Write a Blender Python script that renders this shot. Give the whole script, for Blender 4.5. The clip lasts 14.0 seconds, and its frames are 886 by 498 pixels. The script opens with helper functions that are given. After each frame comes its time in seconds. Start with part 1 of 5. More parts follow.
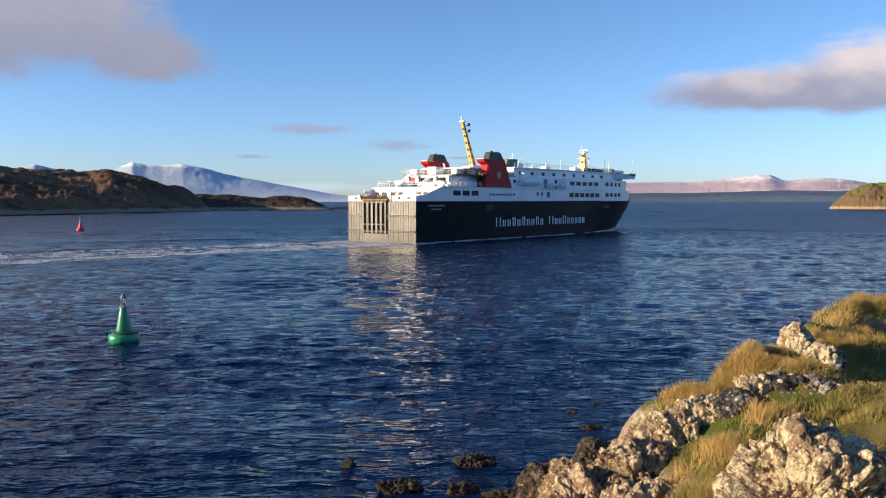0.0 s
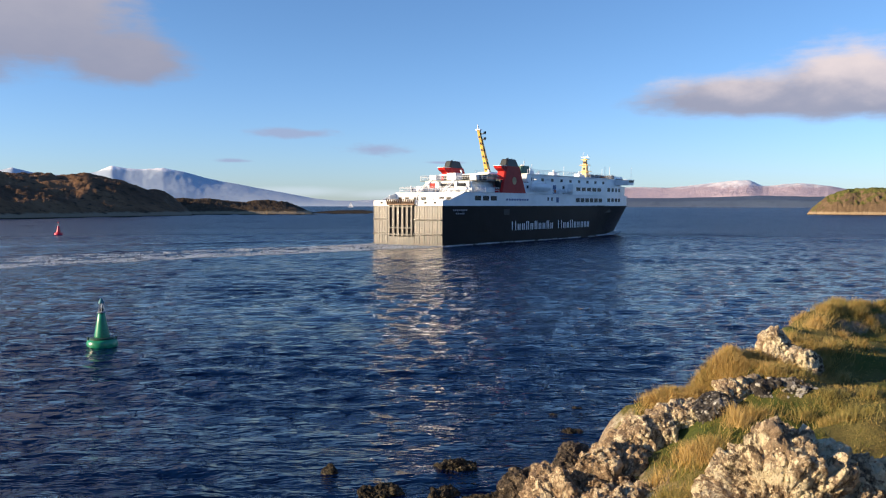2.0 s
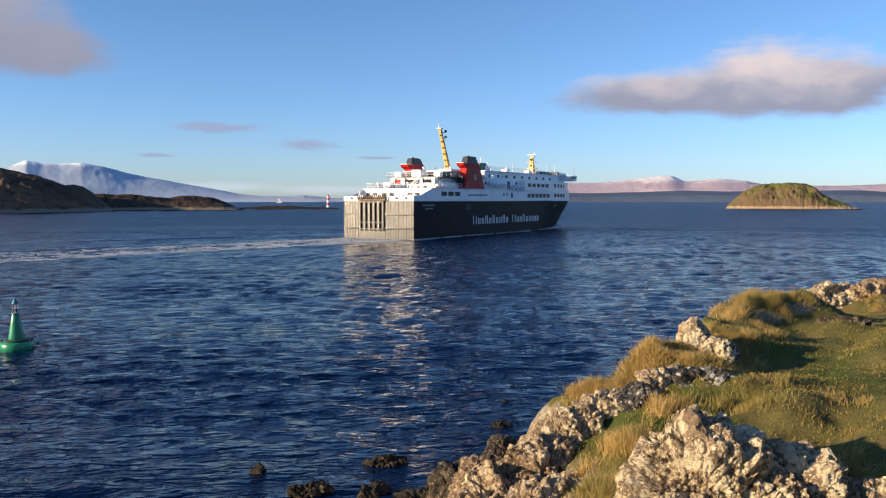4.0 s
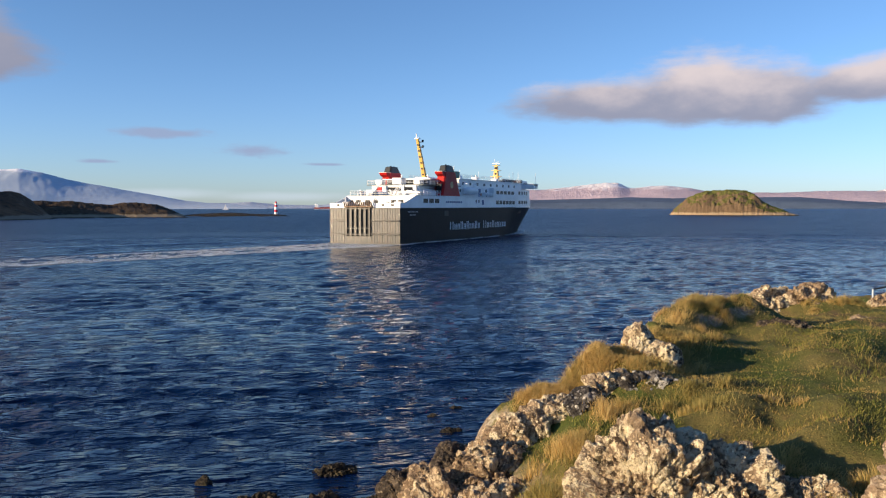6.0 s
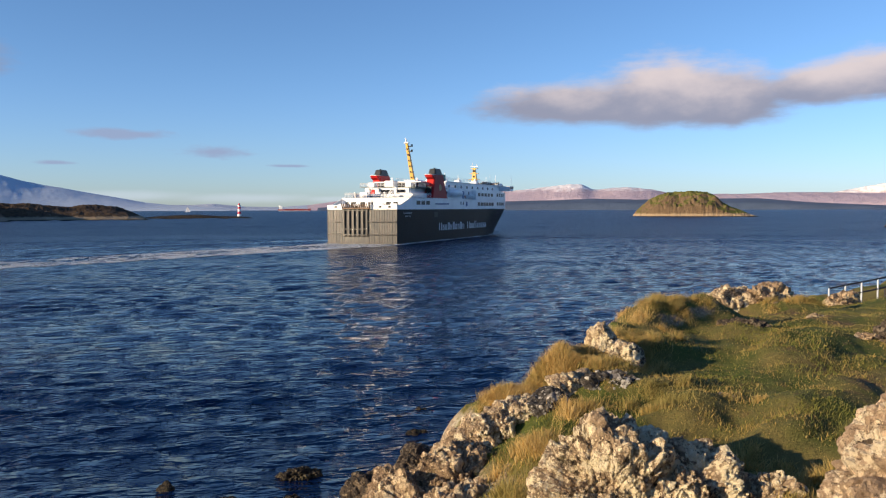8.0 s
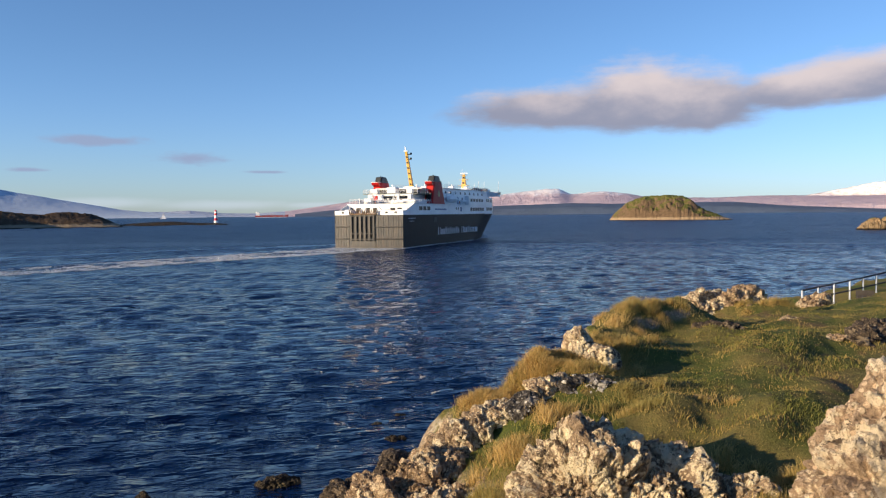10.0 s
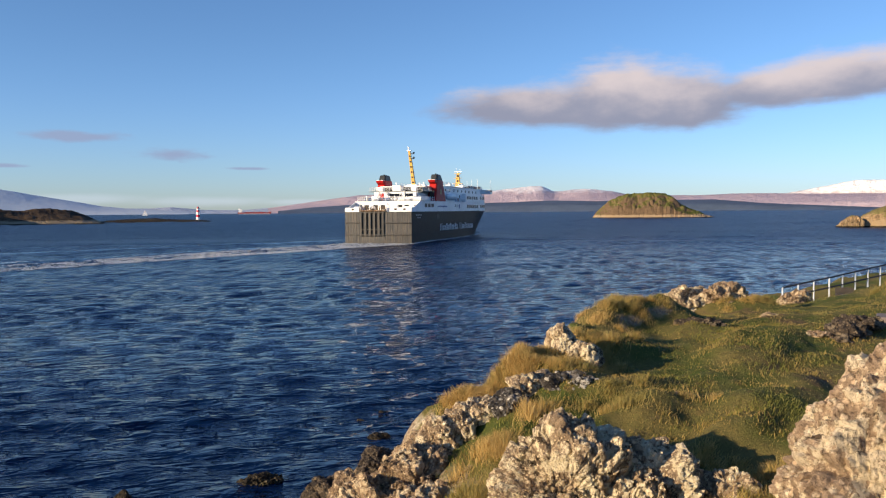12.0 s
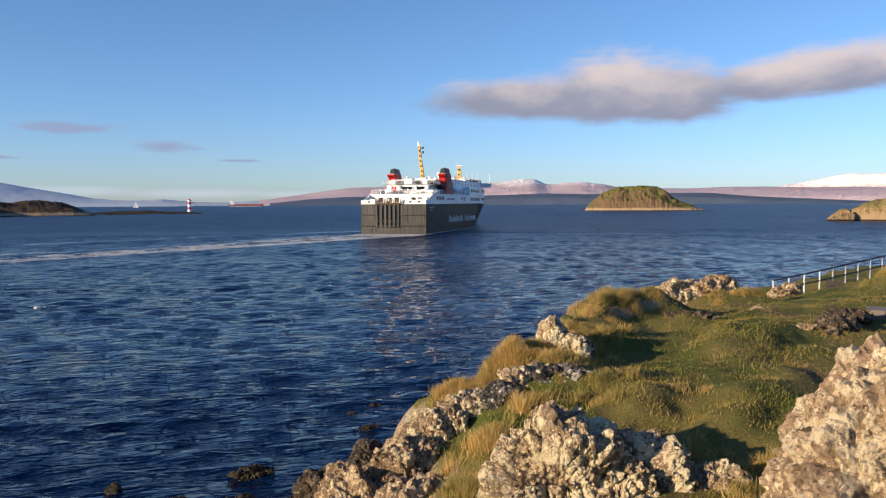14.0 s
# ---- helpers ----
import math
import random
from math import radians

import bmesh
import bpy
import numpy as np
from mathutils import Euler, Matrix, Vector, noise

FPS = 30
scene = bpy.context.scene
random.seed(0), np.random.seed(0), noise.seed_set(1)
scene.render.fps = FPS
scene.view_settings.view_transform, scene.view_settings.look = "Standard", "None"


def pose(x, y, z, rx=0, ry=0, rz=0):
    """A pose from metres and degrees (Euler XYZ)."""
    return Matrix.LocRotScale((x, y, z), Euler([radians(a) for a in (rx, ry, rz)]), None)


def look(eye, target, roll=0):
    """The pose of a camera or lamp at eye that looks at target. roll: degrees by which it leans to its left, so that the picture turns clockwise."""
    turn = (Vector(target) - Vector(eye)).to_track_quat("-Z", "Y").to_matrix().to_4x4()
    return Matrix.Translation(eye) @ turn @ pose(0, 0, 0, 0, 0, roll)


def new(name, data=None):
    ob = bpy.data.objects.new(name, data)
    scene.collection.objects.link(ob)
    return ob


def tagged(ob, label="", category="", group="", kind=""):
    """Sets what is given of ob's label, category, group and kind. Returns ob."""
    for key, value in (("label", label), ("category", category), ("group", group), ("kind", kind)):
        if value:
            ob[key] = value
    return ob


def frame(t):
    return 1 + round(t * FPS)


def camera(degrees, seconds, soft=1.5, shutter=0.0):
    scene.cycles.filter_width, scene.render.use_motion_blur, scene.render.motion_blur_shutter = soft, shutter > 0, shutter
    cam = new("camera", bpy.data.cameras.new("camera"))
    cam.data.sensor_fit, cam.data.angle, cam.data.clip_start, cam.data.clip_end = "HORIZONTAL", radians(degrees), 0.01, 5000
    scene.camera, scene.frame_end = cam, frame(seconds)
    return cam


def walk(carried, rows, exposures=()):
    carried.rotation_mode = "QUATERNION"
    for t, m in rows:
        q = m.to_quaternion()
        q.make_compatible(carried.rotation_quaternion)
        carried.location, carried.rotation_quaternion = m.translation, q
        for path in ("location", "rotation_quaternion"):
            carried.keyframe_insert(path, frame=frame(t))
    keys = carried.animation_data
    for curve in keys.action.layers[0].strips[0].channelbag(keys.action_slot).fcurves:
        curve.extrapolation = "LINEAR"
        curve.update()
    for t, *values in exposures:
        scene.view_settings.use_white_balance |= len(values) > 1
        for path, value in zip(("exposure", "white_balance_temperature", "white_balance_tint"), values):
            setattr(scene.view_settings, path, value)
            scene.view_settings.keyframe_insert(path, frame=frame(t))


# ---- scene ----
# ---------- camera ----------
cam = camera(58.05, 14.0, soft=1.2)
EYE_Z = 8.0
VIEW = [
    (0.0, 0.000, 0.000, 0.000, 0.00, -3.50, 0.00),
    (0.5, 0.006, -0.021, 0.006, -0.16, -3.43, 0.03),
    (1.0, 0.008, -0.030, 0.010, -0.38, -3.30, 0.02),
    (1.5, 0.013, -0.025, 0.007, -0.77, -3.22, 0.14),
    (2.0, 0.015, -0.019, 0.005, -1.29, -3.17, 0.12),
    (2.5, 0.025, -0.010, 0.003, -1.92, -3.24, 0.13),
    (3.0, 0.030, -0.015, 0.005, -3.14, -3.43, 0.14),
    (3.5, 0.043, -0.015, 0.008, -4.78, -3.56, 0.02),
    (4.3, 0.055, -0.018, 0.009, -7.05, -3.42, -0.01),
    (5.2, 0.068, -0.020, 0.010, -8.80, -3.17, -0.03),
    (6.0, 0.078, -0.022, 0.011, -9.92, -3.02, -0.06),
    (6.5, 0.078, -0.026, 0.013, -10.60, -2.91, -0.26),
    (7.0, 0.083, -0.026, 0.013, -11.19, -2.83, -0.26),
    (7.5, 0.087, -0.031, 0.012, -11.81, -2.83, -0.14),
    (8.0, 0.095, -0.035, 0.012, -12.41, -2.91, -0.16),
    (9.2, 0.104, -0.060, 0.020, -13.52, -2.72, -0.36),
    (10.5, 0.114, -0.082, 0.024, -14.19, -2.50, -0.55),
    (11.0, 0.121, -0.080, 0.023, -14.46, -2.54, -0.48),
    (11.5, 0.124, -0.071, 0.022, -14.86, -2.62, -0.45),
    (12.0, 0.127, -0.056, 0.019, -15.14, -2.76, -0.42),
    (12.5, 0.130, -0.045, 0.015, -15.27, -2.97, -0.33),
    (13.0, 0.131, -0.040, 0.012, -15.40, -3.18, -0.26),
    (13.5, 0.137, -0.035, 0.012, -15.60, -3.28, -0.33),
    (14.0, 0.137, -0.035, 0.014, -15.70, -3.29, -0.30),
]


def view_pose(x, y, z, yaw, pitch, roll):
    return Matrix.Translation((x, y, EYE_Z + z)) @ pose(0, 0, 0, 90 + pitch, 0, yaw).to_3x3().to_4x4() @ pose(0, 0, 0, 0, 0, roll)


walk(cam, [(t, view_pose(*v)) for t, *v in VIEW], exposures=[(0.0, 0.76, 6800, 11), (3.5, 0.70, 6800, 11), (8.0, 0.58, 6800, 11), (14.0, 0.56, 6800, 11)])

# ---------- sky and sun ----------
SUN_AZ, SUN_EL = 256.0, 14.0      # degrees clockwise from +y, degrees up
world = bpy.data.worlds.new("sky")
scene.world = world
world.use_nodes = True


class Nodes:
    """A small helper to wire node trees."""

    def __init__(self, tree):
        self.t = tree
        tree.nodes.clear()

    def add(self, kind):
        return self.t.nodes.new(kind)

    def put(self, v, socket):
        if isinstance(v, bpy.types.NodeSocket):
            self.t.links.new(v, socket)
        elif v is not None:
            socket.default_value = v

    def math(self, op, a, b=None, c=None, clamp=False):
        n = self.add("ShaderNodeMath")
        n.operation, n.use_clamp = op, clamp
        for i, v in enumerate((a, b, c)):
            self.put(v, n.inputs[i])
        return n.outputs[0]

    def mix(self, f, a, b):
        n = self.add("ShaderNodeMix")
        n.data_type = "RGBA"
        self.put(f, n.inputs[0])
        self.put(a if isinstance(a, bpy.types.NodeSocket) else (*a[:3], 1), n.inputs[6])
        self.put(b if isinstance(b, bpy.types.NodeSocket) else (*b[:3], 1), n.inputs[7])
        return n.outputs[2]

    def noise(self, vec, scale, detail=4, rough=0.55, out=0, distortion=0.0):
        n = self.add("ShaderNodeTexNoise")
        self.put(vec, n.inputs["Vector"])
        self.put(float(scale), n.inputs["Scale"])
        self.put(float(detail), n.inputs["Detail"])
        self.put(rough, n.inputs["Roughness"])
        self.put(distortion, n.inputs["Distortion"])
        return n.outputs[out]

    def cells(self, vec, scale, feature="F1", out="Distance"):
        n = self.add("ShaderNodeTexVoronoi")
        n.feature = feature
        self.put(vec, n.inputs["Vector"])
        self.put(float(scale), n.inputs["Scale"])
        return n.outputs[out]

    def ramp(self, f, lo, hi, a=0.0, b=1.0):
        n = self.add("ShaderNodeMapRange")
        n.interpolation_type = "SMOOTHSTEP"
        for i, v in enumerate((f, lo, hi, a, b)):
            self.put(v, n.inputs[i])
        return n.outputs[0]

    def scaled(self, vec, s, rot=(0, 0, 0)):
        n = self.add("ShaderNodeMapping")
        self.put(vec, n.inputs["Vector"])
        n.inputs["Scale"].default_value = s
        n.inputs["Rotation"].default_value = rot
        return n.outputs[0]

    def bump(self, height, strength, distance, normal=None):
        n = self.add("ShaderNodeBump")
        n.inputs["Strength"].default_value = strength
        n.inputs["Distance"].default_value = distance
        self.put(height, n.inputs["Height"])
        self.put(normal, n.inputs["Normal"])
        return n.outputs[0]


def build_sky():
    w = Nodes(world.node_tree)
    sky = w.add("ShaderNodeTexSky")
    sky.sky_type = "NISHITA"
    sky.sun_disc = False
    sky.sun_elevation = radians(SUN_EL)
    sky.sun_rotation = radians(SUN_AZ)
    sky.altitude, sky.air_density, sky.dust_density, sky.ozone_density = 10, 1.0, 0.25, 3.0
    way = w.add("ShaderNodeTexCoord").outputs["Generated"]
    sep = w.add("ShaderNodeSeparateXYZ")
    w.put(way, sep.inputs[0])
    az = w.math("MULTIPLY", w.math("ARCTAN2", sep.outputs[0], sep.outputs[1]), 57.2958)
    el = w.math("MULTIPLY", w.math("ARCSINE", sep.outputs[2]), 57.2958)
    # slow warp and fine wisps of the cloud edges
    both = w.add("ShaderNodeCombineXYZ")
    w.put(az, both.inputs[0])
    w.put(w.math("MULTIPLY", el, 1.7), both.inputs[1])
    warp = w.math("SUBTRACT", w.noise(both.outputs[0], 0.22, 5, 0.55), 0.5)
    fine = w.math("SUBTRACT", w.noise(w.scaled(both.outputs[0], (0.6, 1.6, 1)), 0.9, 4, 0.6), 0.5)

    def cloud(blobs, soft, rag):
        total = None
        for a0, e0, ra, up, down in blobs:
            da = w.math("DIVIDE", w.math("SUBTRACT", az, a0), ra)
            de = w.math("SUBTRACT", el, e0)
            de = w.math("ADD", w.math("DIVIDE", w.math("MAXIMUM", de, 0.0), up),
                        w.math("DIVIDE", w.math("MINIMUM", de, 0.0), down))
            d = w.math("SUBTRACT", 1.0, w.math("SQRT", w.math("ADD", w.math("MULTIPLY", da, da), w.math("MULTIPLY", de, de))))
            total = d if total is None else w.math("SMOOTH_MAX", total, d, 0.25)
        total = w.math("ADD", total, w.math("MULTIPLY", warp, rag))
        total = w.math("ADD", total, w.math("MULTIPLY", fine, rag * 0.45))
        return w.ramp(total, 0.0, soft)

    bank = cloud([(21.8, 7.0, 8.8, 2.1, 1.5), (27.8, 7.1, 7.0, 4.1, 2.0), (31.6, 6.9, 6.0, 3.4, 1.9), (37.0, 7.5, 4.8, 1.9, 1.3),
                  (42.0, 8.0, 6.5, 2.3, 1.7), (49.0, 8.3, 8.5, 2.5, 1.9)], 0.5, 0.66)
    corner = cloud([(-25.5, 10.7, 8.0, 13.0, 3.0), (-20.5, 9.3, 5.6, 3.4, 1.9), (-30.0, 10.0, 6.5, 18.0, 3.4), (-36.0, 12.0, 8.0, 20.0, 3.0)], 0.6, 0.8)
    wisps = cloud([(-8.9, 4.95, 3.7, 0.5, 0.36), (-3.7, 3.85, 3.4, 0.75, 0.5), (-13.3, 3.0, 1.7, 0.2, 0.16),
                   (1.5, 3.0, 2.0, 0.14, 0.12)], 0.8, 1.9)
    low = cloud([(-9.5, 0.9, 6.5, 0.5, 0.5), (-1.0, 0.75, 6.5, 0.45, 0.5), (5.0, 0.7, 4.0, 0.3, 0.4), (-16.0, 1.0, 4.0, 0.6, 0.5)], 0.9, 0.55)
    # the sun lights the upper sides warm white; the undersides stay mauve grey
    lit = w.ramp(w.math("ADD", w.math("SUBTRACT", el, w.math("MULTIPLY", w.math("ABSOLUTE", w.math("SUBTRACT", az, 29.0)), 0.03)), w.math("MULTIPLY", warp, 4.0)), 6.2, 9.4)
    lit2 = w.ramp(w.math("ADD", el, w.math("MULTIPLY", warp, 6.0)), 8.0, 15.5)
    # unseen bright head of the corner cloud, added to lift the water's reflections
    unseen_top = w.ramp(w.math("ADD", el, w.math("MULTIPLY", warp, 5.0)), 14.5, 21.0)
    # clear northern air: deeper blue overhead, pale blue towards the horizon
    tint = w.add("ShaderNodeMixRGB")
    tint.blend_type = "MULTIPLY"
    tint.inputs[0].default_value = 1.0
    w.put(sky.outputs[0], tint.inputs[1])
    w.put(w.mix(w.ramp(el, -1.0, 14.0), (0.76, 0.98, 1.55), (0.735, 0.95, 1.27)), tint.inputs[2])
    grey, cream = (2.15, 2.3, 3.1), (5.2, 4.6, 4.7)
    col = tint.outputs[0]
    col = w.mix(w.math("MULTIPLY", low, 0.35), col, (4.9, 5.7, 7.0))
    col = w.mix(w.math("MULTIPLY", wisps, 0.85), col, (2.2, 2.75, 4.2))
    col = w.mix(w.math("MULTIPLY", corner, 0.95), col, w.mix(unseen_top, w.mix(lit2, (2.0, 2.15, 2.95), (2.8, 2.8, 3.4)), (6.0, 5.7, 5.9)))
    col = w.mix(w.math("MULTIPLY", bank, 0.96), col, w.mix(lit, grey, cream))
    bg = w.add("ShaderNodeBackground")
    w.put(col, bg.inputs[0])
    bg.inputs[1].default_value = 0.095
    out = w.add("ShaderNodeOutputWorld")
    w.put(bg.outputs[0], out.inputs[0])


build_sky()
sun_data = bpy.data.lights.new("sun", "SUN")
sun_data.energy, sun_data.angle, sun_data.color = 5.0, radians(0.6), (1.0, 0.80, 0.55)
sun = new("sun", sun_data)
sa, se = radians(SUN_AZ), radians(SUN_EL)
SUN_DIR = Vector((math.sin(sa) * math.cos(se), math.cos(sa) * math.cos(se), math.sin(se)))
sun.matrix_world = look(SUN_DIR * 300, (0, 0, 0))


# ---------- materials ----------
def material(name, colour, rough=0.7, metal=0.0, vary=0.25, scale=1.0, grain=20.0, bump=0.0, bump_d=0.02, spec=0.5,
             second=None, second_at=(0.5, 0.7), coat=0.0, streak=None, coords="Object"):
    """Paint, metal and the like: two scales of variation, optional stains and relief."""
    m = bpy.data.materials.new(name)
    m.use_nodes = True
    n = Nodes(m.node_tree)
    vec = n.add("ShaderNodeTexCoord").outputs[coords]
    big = n.noise(vec, scale, 4)
    small = n.noise(vec, grain, 3, 0.6)
    c = n.mix(n.ramp(big, 0.3, 0.7), [v * (1 - vary) for v in colour], [min(1, v * (1 + vary * 0.6)) for v in colour])
    c = n.mix(n.math("MULTIPLY", n.ramp(small, 0.45, 0.75), vary), c, [v * 0.7 for v in colour])
    if second:
        sv = n.scaled(vec, streak) if streak else vec
        c = n.mix(n.ramp(n.noise(sv, scale * 2.3, 5, 0.65), *second_at), c, second)
    b = n.add("ShaderNodeBsdfPrincipled")
    n.put(c, b.inputs["Base Color"])
    n.put(n.ramp(small, 0.2, 0.8, max(0.02, rough - 0.08), min(1, rough + 0.1)), b.inputs["Roughness"])
    b.inputs["Metallic"].default_value = metal
    b.inputs["Specular IOR Level"].default_value = spec
    b.inputs["Coat Weight"].default_value = coat
    if bump:
        n.put(n.bump(n.math("ADD", big, n.math("MULTIPLY", small, 0.5)), bump, bump_d), b.inputs["Normal"])
    o = n.add("ShaderNodeOutputMaterial")
    n.put(b.outputs[0], o.inputs[0])
    return m


def water_material():
    m = bpy.data.materials.new("sea_water")
    m.use_nodes = True
    n = Nodes(m.node_tree)
    vec = n.add("ShaderNodeTexCoord").outputs["Object"]
    # short-crested ripples riding on the modelled waves
    streak = n.noise(n.scaled(vec, (0.20, 0.60, 1), (0, 0, radians(-7))), 1.0, 3, 0.6, distortion=0.3)
    small = n.noise(n.scaled(vec, (1.1, 3.2, 1), (0, 0, radians(9))), 1.0, 2, 0.55, distortion=0.15)
    ripple = n.noise(n.scaled(vec, (3.4, 8.5, 1), (0, 0, radians(-10))), 1.0, 2, 0.55, distortion=0.3)
    calm = n.noise(n.scaled(vec, (0.010, 0.034, 1)), 1.0, 4, 0.6)
    gust = n.ramp(calm, 0.34, 0.60, 0.5, 1.0)
    chop = n.noise(n.scaled(vec, (0.55, 1.15, 1), (0, 0, radians(-12))), 1.0, 3, 0.6, distortion=0.35)
    nor = n.bump(n.math("MULTIPLY", streak, gust), 1.0, 0.60)
    nor = n.bump(n.math("MULTIPLY", chop, gust), 1.0, 0.42, nor)
    nor = n.bump(n.math("MULTIPLY", small, gust), 1.0, 0.20, nor)
    nor = n.bump(n.math("MULTIPLY", ripple, gust), 1.0, 0.045, nor)
    b = n.add("ShaderNodeBsdfPrincipled")
    n.put(n.mix(n.ramp(calm, 0.3, 0.7), (0.0006, 0.0068, 0.032), (0.0012, 0.0115, 0.048)), b.inputs["Base Color"])
    # ripples too small to draw one by one roughen the open water
    reach = n.add("ShaderNodeVectorMath")
    reach.operation = "LENGTH"
    n.put(vec, reach.inputs[0])
    n.put(n.ramp(reach.outputs["Value"], 40.0, 300.0, 0.05, 0.34), b.inputs["Roughness"])
    b.inputs["IOR"].default_value = 1.333
    b.inputs["Specular IOR Level"].default_value = 0.245
    n.put(nor, b.inputs["Normal"])
    o = n.add("ShaderNodeOutputMaterial")
    n.put(b.outputs[0], o.inputs[0])
    return m


def rock_material(name, dark, mid, lichen, amount=0.5, pebble=9.0, holes=0.55):
    """Conglomerate: cobbles in a matrix, each with its own tone, crusts of pale lichen, and dark patches for shaded
    pits.
    """
    m = bpy.data.materials.new(name)
    m.use_nodes = True
    n = Nodes(m.node_tree)
    vec = n.add("ShaderNodeTexCoord").outputs["Object"]
    wob = n.add("ShaderNodeMixRGB")
    wob.blend_type = "ADD"
    wob.inputs[0].default_value = 0.12
    n.put(vec, wob.inputs[1])
    n.put(n.noise(vec, 4, 3, out=1), wob.inputs[2])
    v = wob.outputs[0]
    patch = n.noise(vec, 1.1, 5, 0.65)
    crust = n.noise(vec, 9.0, 6, 0.72)
    c = n.mix(n.ramp(crust, 0.35, 0.65), dark, [0.5 * (p + q) for p, q in zip(dark, mid)])
    height = n.math("MULTIPLY", crust, 0.5)
    for size, share in ((pebble * 0.55, 0.50), (pebble * 1.25, 0.45), (pebble * 2.7, 0.42)):
        one = n.add("ShaderNodeSeparateColor")
        n.put(n.cells(v, size, out="Color"), one.inputs[0])
        round_ = n.cells(v, size)
        here = n.ramp(n.math("ADD", one.outputs[0], n.math("MULTIPLY", n.math("SUBTRACT", patch, 0.5), 0.9)), share, share + 0.08)
        stone = n.math("MULTIPLY", n.ramp(n.math("ADD", round_, n.math("MULTIPLY", n.math("SUBTRACT", crust, 0.5), 0.5)), 0.34, 0.50, 1.0, 0.0), here)
        tint = n.mix(one.outputs[1], mid, n.mix(one.outputs[2], [0.6 * q for q in mid], lichen))
        c = n.mix(stone, c, tint)
        height = n.math("ADD", height, n.math("MULTIPLY", n.math("MULTIPLY", stone, n.math("SUBTRACT", 1.0, round_)), 7.0 / size))
    c = n.mix(n.math("MULTIPLY", n.ramp(n.math("ADD", n.math("MULTIPLY", crust, 0.9), n.math("MULTIPLY", patch, 0.6)), 1.02 - 0.42 * amount, 1.12 - 0.36 * amount), 0.85), c, lichen)
    # crusts of pale lichen with ragged rims
    c = n.mix(n.math("MULTIPLY", n.ramp(n.math("ADD", n.noise(vec, 2.6, 7, 0.68), n.math("MULTIPLY", n.math("SUBTRACT", patch, 0.5), 0.5)), 0.61 - 0.14 * amount, 0.64 - 0.14 * amount), 0.8), c, n.mix(crust, lichen, [0.62 * q for q in lichen]))
    # near-black patches at random: shade of pits and crevices put into the colour
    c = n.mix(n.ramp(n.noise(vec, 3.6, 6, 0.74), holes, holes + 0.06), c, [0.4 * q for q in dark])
    c = n.mix(n.math("MULTIPLY", n.ramp(n.noise(vec, 1.7, 4, 0.6), 0.60, 0.72), 0.45), c, (0.20, 0.17, 0.07))
    b = n.add("ShaderNodeBsdfPrincipled")
    n.put(c, b.inputs["Base Color"])
    b.inputs["Roughness"].default_value = 0.9
    b.inputs["Specular IOR Level"].default_value = 0.25
    nor = n.bump(height, 1.0, 0.075)
    nor = n.bump(n.noise(vec, 22, 5, 0.75), 1.0, 0.045, nor)
    n.put(nor, b.inputs["Normal"])
    o = n.add("ShaderNodeOutputMaterial")
    n.put(b.outputs[0], o.inputs[0])
    return m


def ground_material():
    """Turf with moss, worn earth and thatch; bare rock where it is steep."""
    m = bpy.data.materials.new("turf")
    m.use_nodes = True
    n = Nodes(m.node_tree)
    vec = n.add("ShaderNodeTexCoord").outputs["Object"]
    big = n.noise(vec, 0.5, 5, 0.6)
    mid = n.noise(vec, 3.0, 5, 0.65)
    fine = n.noise(vec, 30, 4, 0.7)
    c = n.mix(n.ramp(big, 0.38, 0.62), (0.075, 0.098, 0.022), (0.18, 0.145, 0.048))
    c = n.mix(n.ramp(mid, 0.56, 0.74), c, (0.17, 0.12, 0.045))
    c = n.mix(n.ramp(n.noise(vec, 0.33, 5, 0.65), 0.56, 0.66), c, (0.16, 0.10, 0.055))
    c = n.mix(n.math("MULTIPLY", n.ramp(fine, 0.4, 0.7), 0.5), c, (0.03, 0.04, 0.012))
    geo = n.add("ShaderNodeNewGeometry")
    sep = n.add("ShaderNodeSeparateXYZ")
    n.put(geo.outputs["Normal"], sep.inputs[0])
    steep = n.ramp(n.math("ADD", sep.outputs[2], n.math("MULTIPLY", n.math("SUBTRACT", mid, 0.5), 0.5)), 0.66, 0.80, 1.0, 0.0)
    tone = n.add("ShaderNodeSeparateColor")
    n.put(n.cells(vec, 21.0, out="Color"), tone.inputs[0])
    stone = n.mix(tone.outputs[0], (0.20, 0.15, 0.10), (0.42, 0.32, 0.21))
    stone = n.mix(n.ramp(fine, 0.48, 0.66), stone, (0.11, 0.085, 0.06))
    stone = n.mix(n.ramp(mid, 0.52, 0.6), stone, (0.50, 0.45, 0.35))
    flat = n.add("ShaderNodeSeparateXYZ")
    n.put(vec, flat.inputs[0])
    bare = n.ramp(n.math("ADD", flat.outputs[0], n.math("MULTIPLY", n.math("SUBTRACT", mid, 0.5), 2.0)), 2.7, 3.5, 1.0, 0.0)
    c = n.mix(n.math("MAXIMUM", steep, bare), c, stone)
    b = n.add("ShaderNodeBsdfPrincipled")
    n.put(c, b.inputs["Base Color"])
    b.inputs["Roughness"].default_value = 0.95
    b.inputs["Specular IOR Level"].default_value = 0.15
    nor = n.bump(n.math("ADD", mid, n.math("MULTIPLY", fine, 0.5)), 0.8, 0.08)
    n.put(nor, b.inputs["Normal"])
    o = n.add("ShaderNodeOutputMaterial")
    n.put(b.outputs[0], o.inputs[0])
    return m


